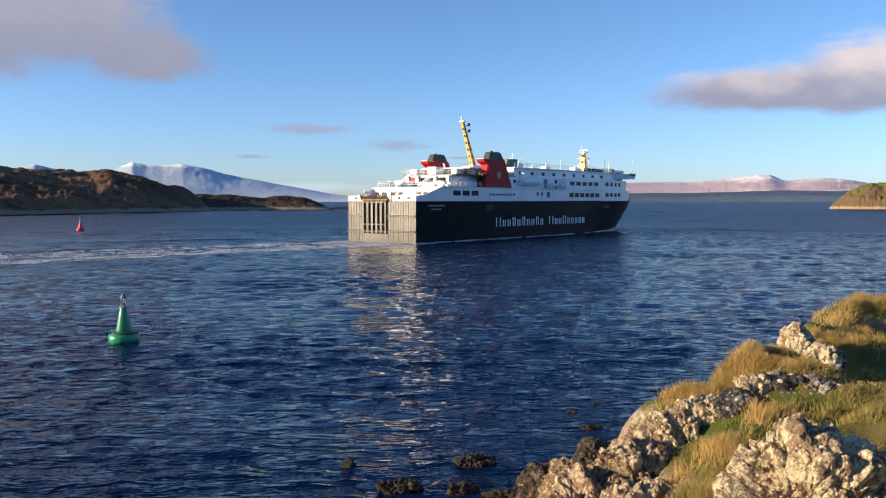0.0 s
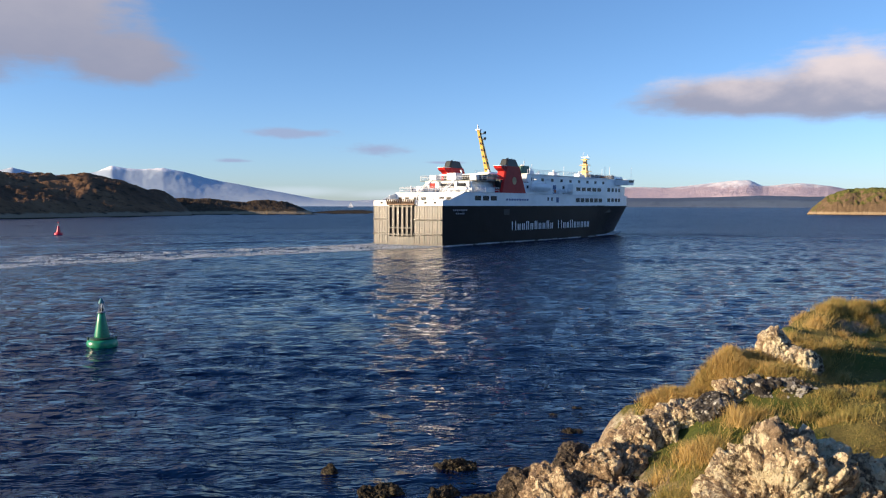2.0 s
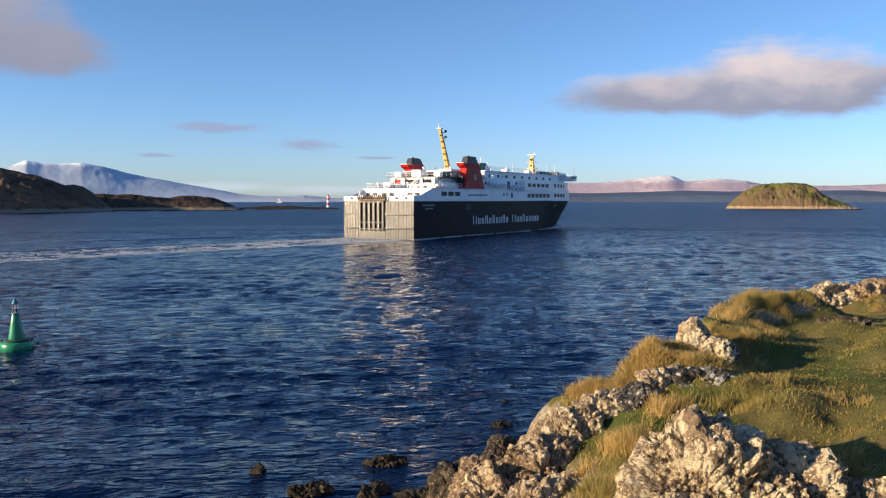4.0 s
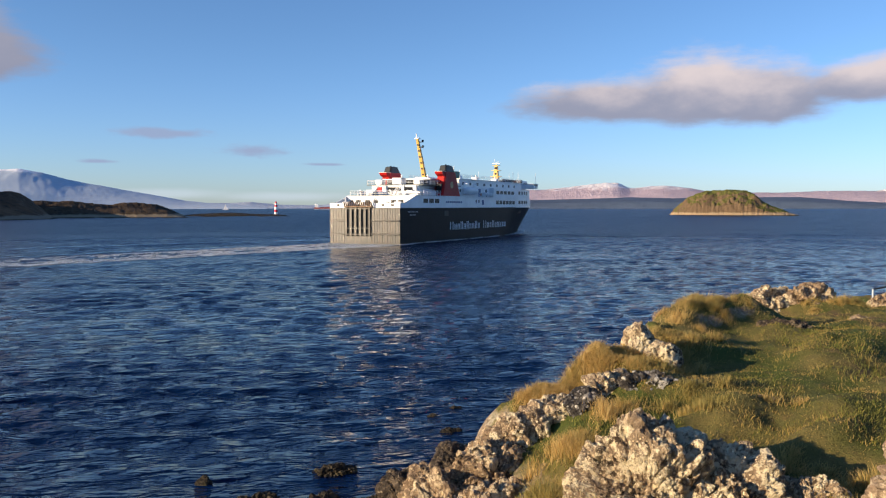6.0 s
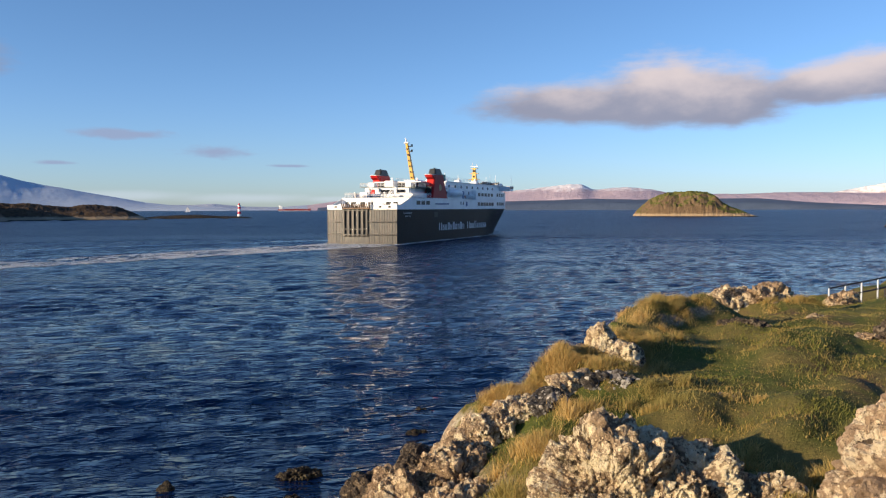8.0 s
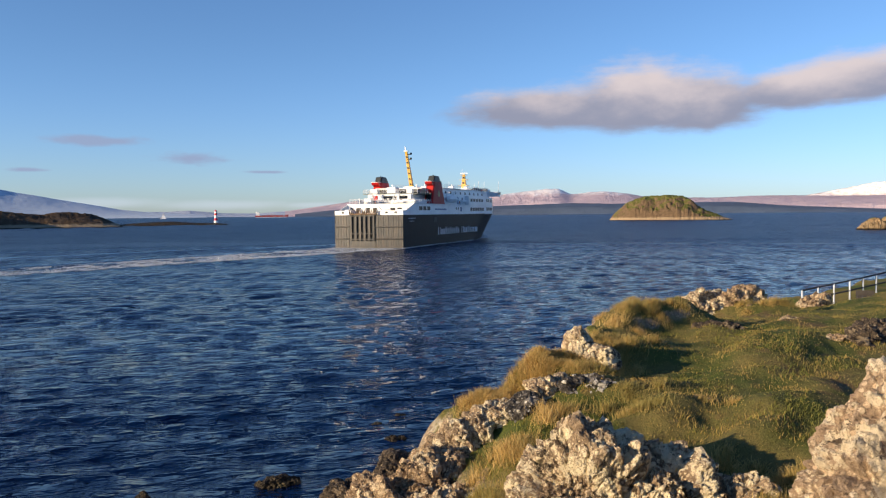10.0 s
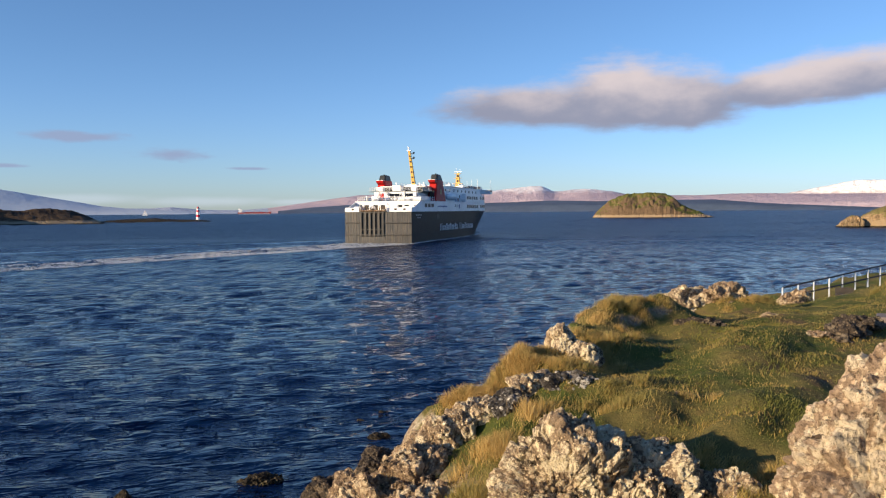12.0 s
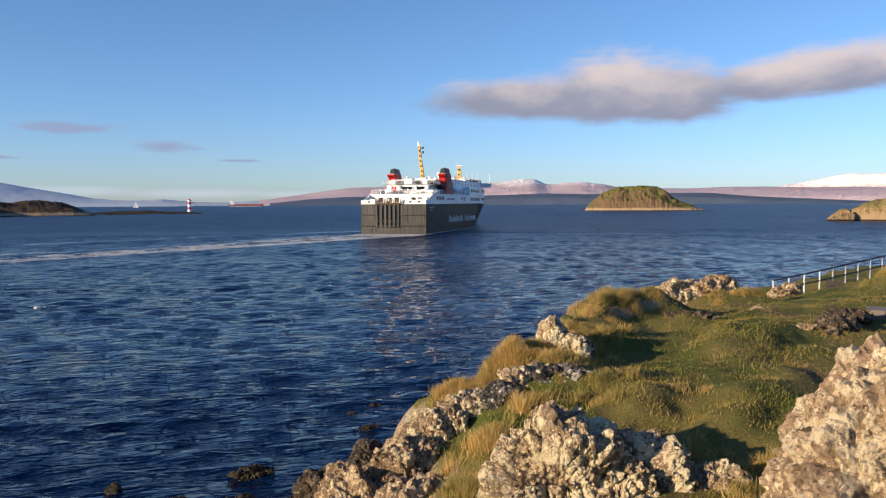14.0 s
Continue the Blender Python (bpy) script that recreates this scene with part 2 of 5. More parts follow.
def blade_material(name, a, b_col, c_col):
    m = bpy.data.materials.new(name)
    m.use_nodes = True
    n = Nodes(m.node_tree)
    geo = n.add("ShaderNodeNewGeometry")
    vec = n.add("ShaderNodeTexCoord").outputs["Object"]
    r = geo.outputs["Random Per Island"]
    patch = n.noise(vec, 0.55, 5, 0.65)
    c = n.mix(r, a, b_col)
    c = n.mix(n.ramp(n.math("ADD", patch, n.math("MULTIPLY", n.math("SUBTRACT", r, 0.5), 0.25)), 0.45, 0.58), c, c_col)
    d = n.add("ShaderNodeBsdfPrincipled")
    n.put(c, d.inputs["Base Color"])
    d.inputs["Roughness"].default_value = 0.75
    d.inputs["Specular IOR Level"].default_value = 0.2
    tr = n.add("ShaderNodeBsdfTranslucent")
    n.put(c, tr.inputs[0])
    mx = n.add("ShaderNodeMixShader")
    mx.inputs[0].default_value = 0.3
    n.put(d.outputs[0], mx.inputs[1])
    n.put(tr.outputs[0], mx.inputs[2])
    o = n.add("ShaderNodeOutputMaterial")
    n.put(mx.outputs[0], o.inputs[0])
    return m


def hill_material(name, low, high, bare, scale=0.02, snow=None, snow_at=(0, 1), crag=None, shore=None, shore_h=3.0, rough_bump=2.0):
    """A hillside: heath and grass in patches, crags, a bare shore band, snow on the heights. Far ones get haze-tinted
    colours.
    """
    m = bpy.data.materials.new(name)
    m.use_nodes = True
    n = Nodes(m.node_tree)
    vec = n.add("ShaderNodeTexCoord").outputs["Object"]
    sep = n.add("ShaderNodeSeparateXYZ")
    n.put(vec, sep.inputs[0])
    z = sep.outputs[2]
    big = n.noise(vec, scale, 5, 0.6)
    fine = n.noise(vec, scale * 9, 5, 0.7)
    c = n.mix(n.ramp(big, 0.4, 0.6), low, high)
    c = n.mix(n.ramp(fine, 0.50, 0.66), c, bare)
    if crag:
        up = n.add("ShaderNodeSeparateXYZ")
        n.put(n.add("ShaderNodeNewGeometry").outputs["Normal"], up.inputs[0])
        rockface = n.mix(n.ramp(n.noise(vec, scale * 30, 4, 0.7), 0.35, 0.65), [0.35 * q for q in crag], crag)
        c = n.mix(n.ramp(n.math("ADD", up.outputs[2], n.math("MULTIPLY", n.math("SUBTRACT", fine, 0.5), 0.6)), 0.66, 0.82, 1.0, 0.0), c, rockface)
    if snow:
        c = n.mix(n.ramp(n.math("ADD", z, n.math("MULTIPLY", n.math("SUBTRACT", fine, 0.5), (snow_at[1] - snow_at[0]) * 2.2)), *snow_at), c, snow)
    if shore:
        c = n.mix(n.ramp(n.math("ADD", z, n.math("MULTIPLY", n.math("SUBTRACT", fine, 0.5), shore_h * 1.6)), shore_h * 0.8, shore_h * 1.2, 1.0, 0.0), c, shore)
        c = n.mix(n.ramp(n.math("ADD", z, n.math("MULTIPLY", fine, shore_h * 0.2)), shore_h * 0.22, shore_h * 0.36, 1.0, 0.0), c, (0.025, 0.022, 0.016))
    b = n.add("ShaderNodeBsdfPrincipled")
    n.put(c, b.inputs["Base Color"])
    b.inputs["Roughness"].default_value = 0.95
    b.inputs["Specular IOR Level"].default_value = 0.1
    n.put(n.bump(n.math("ADD", fine, big), 0.9, rough_bump), b.inputs["Normal"])
    o = n.add("ShaderNodeOutputMaterial")
    n.put(b.outputs[0], o.inputs[0])
    return m


M_WATER = water_material()
def foam_material():
    """Lacy foam: white bubbles with clear water between."""
    m = bpy.data.materials.new("sea_foam")
    m.use_nodes = True
    n = Nodes(m.node_tree)
    vec = n.add("ShaderNodeTexCoord").outputs["Object"]
    lace = n.ramp(n.noise(vec, 3.5, 5, 0.7), 0.38, 0.68, 0.0, 0.72)
    d = n.add("ShaderNodeBsdfPrincipled")
    n.put(n.mix(n.noise(vec, 1.1, 3), (0.72, 0.77, 0.79), (0.93, 0.94, 0.94)), d.inputs["Base Color"])
    d.inputs["Roughness"].default_value = 0.6
    mx = n.add("ShaderNodeMixShader")
    n.put(lace, mx.inputs[0])
    n.put(n.add("ShaderNodeBsdfTransparent").outputs[0], mx.inputs[1])
    n.put(d.outputs[0], mx.inputs[2])
    o = n.add("ShaderNodeOutputMaterial")
    n.put(mx.outputs[0], o.inputs[0])
    return m


M_FOAM = foam_material()
M_FOAM_SOLID = material("sea_foam_thick", (0.90, 0.92, 0.93), 0.6, vary=0.3, scale=0.7, grain=9, bump=0.6, bump_d=0.1)
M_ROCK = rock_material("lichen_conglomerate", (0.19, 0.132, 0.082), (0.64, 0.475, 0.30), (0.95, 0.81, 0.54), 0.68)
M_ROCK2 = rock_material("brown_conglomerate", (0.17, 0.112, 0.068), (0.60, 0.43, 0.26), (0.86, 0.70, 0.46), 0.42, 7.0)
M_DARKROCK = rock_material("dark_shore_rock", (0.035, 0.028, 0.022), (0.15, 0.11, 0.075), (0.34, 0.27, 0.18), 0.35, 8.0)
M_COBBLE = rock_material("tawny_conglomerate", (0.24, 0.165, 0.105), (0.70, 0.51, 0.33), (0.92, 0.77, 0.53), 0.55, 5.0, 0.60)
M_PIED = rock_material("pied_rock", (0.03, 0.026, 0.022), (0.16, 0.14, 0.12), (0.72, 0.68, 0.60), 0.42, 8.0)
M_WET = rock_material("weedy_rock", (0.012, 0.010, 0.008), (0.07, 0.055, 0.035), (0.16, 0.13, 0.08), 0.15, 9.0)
M_TURF = ground_material()
M_GOLD = blade_material("dry_grass", (0.48, 0.315, 0.105), (0.72, 0.52, 0.22), (0.30, 0.25, 0.08))
M_GREEN = blade_material("short_grass", (0.135, 0.148, 0.028), (0.25, 0.225, 0.056), (0.38, 0.27, 0.088))
M_HEATH = hill_material("heath_hill", (0.10, 0.058, 0.035), (0.19, 0.108, 0.060), (0.045, 0.032, 0.022), 0.016, crag=(0.20, 0.145, 0.10), shore=(0.24, 0.19, 0.135), shore_h=2.8, rough_bump=3.0)
M_ISLET = hill_material("islet_turf", (0.040, 0.028, 0.019), (0.075, 0.050, 0.028), (0.022, 0.018, 0.014), 0.03, shore=(0.26, 0.21, 0.14), shore_h=2.6)
M_REEF = hill_material("dark_reef", (0.030, 0.024, 0.018), (0.050, 0.040, 0.028), (0.020, 0.016, 0.012), 0.03)
M_ISLAND = hill_material("island_turf", (0.085, 0.098, 0.024), (0.15, 0.155, 0.042), (0.19, 0.14, 0.055), 0.05, crag=(0.22, 0.15, 0.09), shore=(0.34, 0.255, 0.16), shore_h=2.6, rough_bump=1.2)
M_SKERRY = hill_material("tawny_rock", (0.34, 0.25, 0.14), (0.22, 0.19, 0.07), (0.10, 0.075, 0.045), 0.06, crag=(0.42, 0.29, 0.16), shore=(0.30, 0.22, 0.13), shore_h=3.0, rough_bump=1.0)
# dark blue of shaded, hazy land put into the coast's base colour
M_FARLOW = hill_material("haze_lowland", (0.080, 0.112, 0.165), (0.092, 0.126, 0.185), (0.072, 0.102, 0.152), 0.003, rough_bump=6)
# pink-mauve of haze and low sun put into the moorland's base colour
M_FARHILL = hill_material("haze_pink_moor", (0.46, 0.37, 0.41), (0.51, 0.41, 0.45), (0.40, 0.345, 0.41), 0.004, snow=(0.82, 0.79, 0.80), snow_at=(86, 116), rough_bump=14)
# slate blue of distance haze painted into the mountain's base colour
M_FARBEN = hill_material("haze_blue_mountain", (0.44, 0.52, 0.60), (0.47, 0.54, 0.61), (0.42, 0.50, 0.59), 0.0025, snow=(0.94, 0.93, 0.94), snow_at=(158, 176), rough_bump=1.2)
# bare slopes take a pinkish haze tint in their base colour
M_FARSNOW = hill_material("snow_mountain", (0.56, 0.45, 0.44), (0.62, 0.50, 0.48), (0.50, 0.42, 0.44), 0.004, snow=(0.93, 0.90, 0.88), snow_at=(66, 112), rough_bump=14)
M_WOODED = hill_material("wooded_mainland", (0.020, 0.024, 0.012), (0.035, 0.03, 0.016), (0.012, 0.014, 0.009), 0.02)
# paled and blued in the base colour for distance haze
M_HAZEHILL = hill_material("haze_pale_hill", (0.36, 0.42, 0.52), (0.40, 0.45, 0.54), (0.33, 0.39, 0.50), 0.004, rough_bump=6)

M_BLACK = material("black_hull_paint", (0.008, 0.009, 0.012), 0.42, vary=0.3, scale=0.25, grain=3, second=(0.018, 0.017, 0.016), second_at=(0.58, 0.8), streak=(1, 1, 0.15), spec=0.06)
M_STERN = material("scuffed_stern_paint", (0.030, 0.027, 0.021), 0.34, metal=0.0, vary=0.4, scale=0.6, grain=5, second=(0.078, 0.061, 0.040), second_at=(0.46, 0.64), streak=(2.2, 2.2, 0.12), spec=0.8, bump=0.3, bump_d=0.03)
M_RUST = material("rusty_ramp_steel", (0.17, 0.10, 0.055), 0.55, metal=0.2, vary=0.4, scale=0.9, grain=8, second=(0.07, 0.045, 0.03))
M_WHITE = material("white_ship_paint", (0.90, 0.90, 0.88), 0.35, vary=0.08, scale=0.3, grain=4, second=(0.62, 0.55, 0.45), second_at=(0.68, 0.85), streak=(1, 1, 0.12))
M_DECK = material("green_grey_deck", (0.20, 0.22, 0.20), 0.7, vary=0.25, scale=0.5, grain=6)
M_RED = material("red_funnel_paint", (0.50, 0.020, 0.018), 0.5, spec=0.2, vary=0.15, scale=0.4, grain=5)
M_SOOT = material("black_funnel_top", (0.020, 0.024, 0.026), 0.5, vary=0.3, scale=0.6, grain=6)
M_GILT = material("pale_gold_paint", (0.62, 0.36, 0.18), 0.5, vary=0.2, scale=0.7, grain=6, spec=0.2)
M_YELLOW = material("yellow_mast_paint", (0.80, 0.49, 0.11), 0.4, vary=0.15, scale=0.7, grain=6)
M_DARK = material("dark_opening", (0.012, 0.013, 0.015), 0.6, vary=0.3)
M_GLASS = material("dark_window_glass", (0.010, 0.014, 0.022), 0.3, vary=0.2, spec=0.12)
M_STEELGREEN = material("green_steel", (0.03, 0.13, 0.09), 0.5, vary=0.2)
M_BLUE = material("blue_paint", (0.03, 0.09, 0.24), 0.5, vary=0.2)
M_ORANGE = material("orange_paint", (0.65, 0.17, 0.03), 0.5, vary=0.2)
M_LETTER = material("white_lettering", (0.86, 0.87, 0.88), 0.45, vary=0.06)
M_NAME = material("grey_lettering", (0.42, 0.43, 0.45), 0.5, vary=0.1)
M_BUOYG = material("green_buoy_paint", (0.012, 0.26, 0.13), 0.32, vary=0.25, scale=2, grain=14, second=(0.02, 0.15, 0.08), second_at=(0.55, 0.8))
M_BUOYD = material("dark_buoy_collar", (0.03, 0.075, 0.05), 0.5, vary=0.3, scale=3)
M_BUOYR = material("red_buoy_paint", (0.60, 0.02, 0.055), 0.35, vary=0.2, scale=2)
M_BUOYBLUE = material("blue_green_topmark", (0.02, 0.16, 0.20), 0.4, vary=0.2, scale=3)
M_GREY = material("galvanised_steel", (0.45, 0.46, 0.47), 0.4, metal=0.6, vary=0.2, scale=3)
M_POST = material("pale_painted_post", (0.52, 0.56, 0.62), 0.5, vary=0.12, scale=3, grain=20)
M_RAIL = material("dark_blue_rail", (0.014, 0.016, 0.024), 0.5, vary=0.2, scale=3)
M_WOOD = material("weathered_bench_wood", (0.05, 0.042, 0.035), 0.8, vary=0.3, scale=3, grain=20)
M_STONE = material("grey_paving_stone", (0.20, 0.165, 0.15), 0.9, vary=0.25, scale=2, grain=18, bump=0.5, bump_d=0.03)
M_GULL = material("white_feathers", (0.82, 0.82, 0.8), 0.8, vary=0.08)
M_TANKER = material("red_brown_hull", (0.30, 0.05, 0.045), 0.5, vary=0.2, scale=0.1)
M_WEED = material("brown_seaweed", (0.045, 0.028, 0.014), 0.45, vary=0.5, scale=5, grain=20)


# ---------- building blocks ----------
class Shape:
    """Collects boxes, rods and prisms into one mesh."""

    def __init__(self):
        self.v, self.f = [], []

    def add(self, verts, faces):
        k = len(self.v)
        self.v += [tuple(p) for p in verts]
        self.f += [tuple(i + k for i in q) for q in faces]
        return self

    def box(self, x0, x1, y0, y1, z0, z1, c=0.0):
        if c <= 0:
            v = [(x, y, z) for z in (z0, z1) for y in (y0, y1) for x in (x0, x1)]
            return self.add(v, [(0, 2, 3, 1), (4, 5, 7, 6), (0, 1, 5, 4), (2, 6, 7, 3), (0, 4, 6, 2), (1, 3, 7, 5)])
        ring = lambda a, z: [(x0 + a, y0, z), (x1 - a, y0, z), (x1, y0 + a, z), (x1, y1 - a, z), (x1 - a, y1, z), (x0 + a, y1, z), (x0, y1 - a, z), (x0, y0 + a, z)]
        inner = lambda z: [(x0 + c + (x1 - x0 - 2 * c) * i, y0 + c + (y1 - y0 - 2 * c) * j, z) for i, j in
                           ((0, 0), (1, 0), (1, 0), (1, 1), (1, 1), (0, 1), (0, 1), (0, 0))]
        return self.loft([inner(z0), ring(c, z0 + c), ring(c, z1 - c), inner(z1)])

    def loft(self, rings, cap=True):
        n = len(rings[0])
        f = [(i * n + j, i * n + (j + 1) % n, (i + 1) * n + (j + 1) % n, (i + 1) * n + j) for i in range(len(rings) - 1) for j in range(n)]
        if cap:
            f += [tuple(range(n))[::-1], tuple(range((len(rings) - 1) * n, len(rings) * n))]
        return self.add([p for r in rings for p in r], f)

    def rod(self, a, b, r0, r1=None, n=8):
        a, b = Vector(a), Vector(b)
        r1 = r0 if r1 is None else r1
        q = (b - a).to_track_quat("Z", "Y")
        ring = lambda p, r: [p + q @ Vector((r * math.cos(k * math.tau / n), r * math.sin(k * math.tau / n), 0)) for k in range(n)]
        return self.loft([ring(a, r0), ring(b, r1)])

    def lathe(self, profile, x=0, y=0, n=24):
        return self.loft([[(x + r * math.cos(k * math.tau / n), y + r * math.sin(k * math.tau / n), z) for k in range(n)] for r, z in profile])

    def slab(self, outline, z0, z1):
        return self.loft([[(x, y, z0) for x, y in outline], [(x, y, z1) for x, y in outline]])

    def profile_y(self, outline, y0, y1):
        """An outline in x and z, drawn out along y."""
        return self.loft([[(x, y1, z) for x, z in outline], [(x, y0, z) for x, z in outline]])

    def mesh(self, name, mat, smooth=False):
        m = bpy.data.meshes.new(name)
        m.from_pydata(self.v, [], self.f)
        m.materials.append(mat)
        if smooth:
            m.shade_smooth()
        m.update()
        return m


def part(name, shape, mat, parent, label="", smooth=False):
    ob = new(name, shape.mesh(name, mat, smooth))
    ob.parent = parent
    return tagged(ob, label)


def thing(name, label, category, group="", kind="", at=(0, 0, 0), turn=0.0):
    ob = new(name)
    ob.matrix_basis = pose(*at, 0, 0, turn)
    return tagged(ob, label, category, group, kind)


def grid_mesh(name, X, Y, Z, mat, smooth=True, keep=None):
    """A sheet from three equal arrays."""
    h, w = X.shape
    m = bpy.data.meshes.new(name)
    v = np.stack([X, Y, Z], -1).reshape(-1, 3)
    i = np.arange(h * w).reshape(h, w)
    q = np.stack([i[:-1, :-1], i[:-1, 1:], i[1:, 1:], i[1:, :-1]], -1).reshape(-1, 4)
    if keep is not None:
        q = q[keep.reshape(-1)]
    m.vertices.add(len(v))
    m.vertices.foreach_set("co", v.ravel().astype(np.float32))
    m.loops.add(q.size)
    m.loops.foreach_set("vertex_index", q.ravel().astype(np.int32))
    m.polygons.add(len(q))
    m.polygons.foreach_set("loop_start", np.arange(0, q.size, 4, dtype=np.int32))
    m.polygons.foreach_set("loop_total", np.full(len(q), 4, dtype=np.int32))
    m.materials.append(mat)
    m.update(calc_edges=True)
    if smooth:
        m.shade_smooth()
    m.validate()
    return m


def tri_mesh(name, v, f, mat, smooth=False):
    m = bpy.data.meshes.new(name)
    m.vertices.add(len(v))
    m.vertices.foreach_set("co", np.asarray(v, np.float32).ravel())
    f = np.asarray(f, np.int32)
    k = f.shape[1]
    m.loops.add(f.size)
    m.loops.foreach_set("vertex_index", f.ravel())
    m.polygons.add(len(f))
    m.polygons.foreach_set("loop_start", np.arange(0, f.size, k, dtype=np.int32))
    m.polygons.foreach_set("loop_total", np.full(len(f), k, dtype=np.int32))
    m.materials.append(mat)
    m.update(calc_edges=True)
    if smooth:
        m.shade_smooth()
    return m


def lattice(x, y, seed):
    """Repeatable random values on whole-number places."""
    h = (x.astype(np.int64) * 374761393 + y.astype(np.int64) * 668265263 + seed * 974711) & 0x7FFFFFFF
    h = ((h ^ (h >> 13)) * 1274126177) & 0x7FFFFFFF
    return ((h ^ (h >> 16)) & 0xFFFF) / 65535.0


def value_noise(x, y, seed=0, octaves=4, gain=0.5):
    """Smooth noise between -1 and 1 over arrays."""
    total, amp, norm = np.zeros(np.shape(x)), 1.0, 0.0
    for o in range(octaves):
        xi, yi = np.floor(x), np.floor(y)
        u, v = x - xi, y - yi
        u, v = u * u * u * (u * (6 * u - 15) + 10), v * v * v * (v * (6 * v - 15) + 10)
        a, b = lattice(xi, yi, seed + o), lattice(xi + 1, yi, seed + o)
        c, d = lattice(xi, yi + 1, seed + o), lattice(xi + 1, yi + 1, seed + o)
        total += amp * ((a * (1 - u) + b * u) * (1 - v) + (c * (1 - u) + d * u) * v - 0.5) * 2
        norm += amp
        amp *= gain
        x, y = x * 2.03 + 17.1, y * 2.03 + 9.7
    return total / norm


def smooth01(t):
    t = np.clip(t, 0, 1)
    return t * t * (3 - 2 * t)


# ---------- sea ----------
def swelling(a, b, start, step, power, cap=1e9, hold=0.0):
    """Lines from a to b whose spacing grows with the distance from start, to cap at most as far as hold."""
    out, p = [a], a
    while p < b:
        p += step * max(1.0, p / start) ** power if p > hold else min(cap, step * max(1.0, p / start) ** power)
        out.append(p)
    return np.array(out)


def build_sea():
    ys = np.concatenate([-swelling(0, 7000, 30, 5.0, 1.0)[:0:-1], np.arange(0, 14, 2.0), swelling(14, 7000, 20, 0.13, 1.25, 0.55, 230)])
    wide = 1 + np.cumsum(0.004 * 1.32 ** np.arange(1, 29))
    us = np.concatenate([-wide[::-1], np.linspace(-1, 1, 520), wide])
    # the lines of the sheet spread with the distance from the lookout
    U, Y = np.meshgrid(us, ys)
    X = 8 + U * (28 + 0.98 * np.abs(Y))
    dx, dy = np.gradient(X, axis=1), np.gradient(ys)[:, None] + 0 * X
    rng = np.random.default_rng(5)
    Z = np.zeros_like(X)
    for i in range(80):
        length = 0.6 * 6.0 ** rng.uniform(0, 1)
        ang = radians(rng.normal(-99, 28))
        k = math.tau / length
        cell = np.maximum(dx * abs(math.cos(ang)), dy * abs(math.sin(ang)))
        keep = smooth01((length / cell - 2.2) / 2.0)
        c, r = np.where(keep.max(0) > 0)[0], np.where(keep.max(1) > 0)[0]
        if not len(c) or not len(r):
            continue
        box = np.ix_(np.arange(r[0], r[-1] + 1), np.arange(c[0], c[-1] + 1))
        phase = k * (X[box] * math.cos(ang) + Y[box] * math.sin(ang)) + 0.5 * value_noise(X[box] / 9, Y[box] / 5, 60 + i, 1) + rng.uniform(0, 6.3)
        Z[box] += 0.0052 * length ** 0.75 * np.sin(phase) * keep[box]
    Z += 0.35 * Z * np.abs(Z) / 0.12
    patch = 0.78 + 0.42 * value_noise(X / 34, Y / 13, 3, 3)
    lee = 0.45 + 0.55 * smooth01((np.hypot(X - 6, Y - 18) - 9) / 16)
    # broad undulation where the sheet grows coarse
    cell = np.maximum(dx, dy)
    far = smooth01((cell - 1.6) / 4.0) * smooth01((Y - 70) / 200)
    row = np.arange(len(ys))[:, None] + 0 * X
    Z = Z * patch * lee + far * np.minimum(cell, 9) * 0.075 * value_noise(X / 11.0, row * 0.8, 9, 2)
    ob = new("sea", grid_mesh("sea", X, Y, Z, M_WATER))
    return tagged(ob, "dark blue rippled sea water of the sound", "sea", kind="structure")


sea = build_sea()

# ---------- headland ----------
EDGE = [(-6, -14), (-4, -3), (-1.2, 1.2), (0.35, 4.5), (1.0, 8.5), (1.3, 11.0), (2.55, 12.35), (3.75, 13.2), (4.9, 13.6), (6.2, 14.1), (7.3, 15.9),
        (9.6, 19.7), (12.8, 24.2), (17, 26.2), (22, 29.0), (26.6, 36.4), (28.5, 37.6), (34, 38.6), (62, 39), (62, -14)]
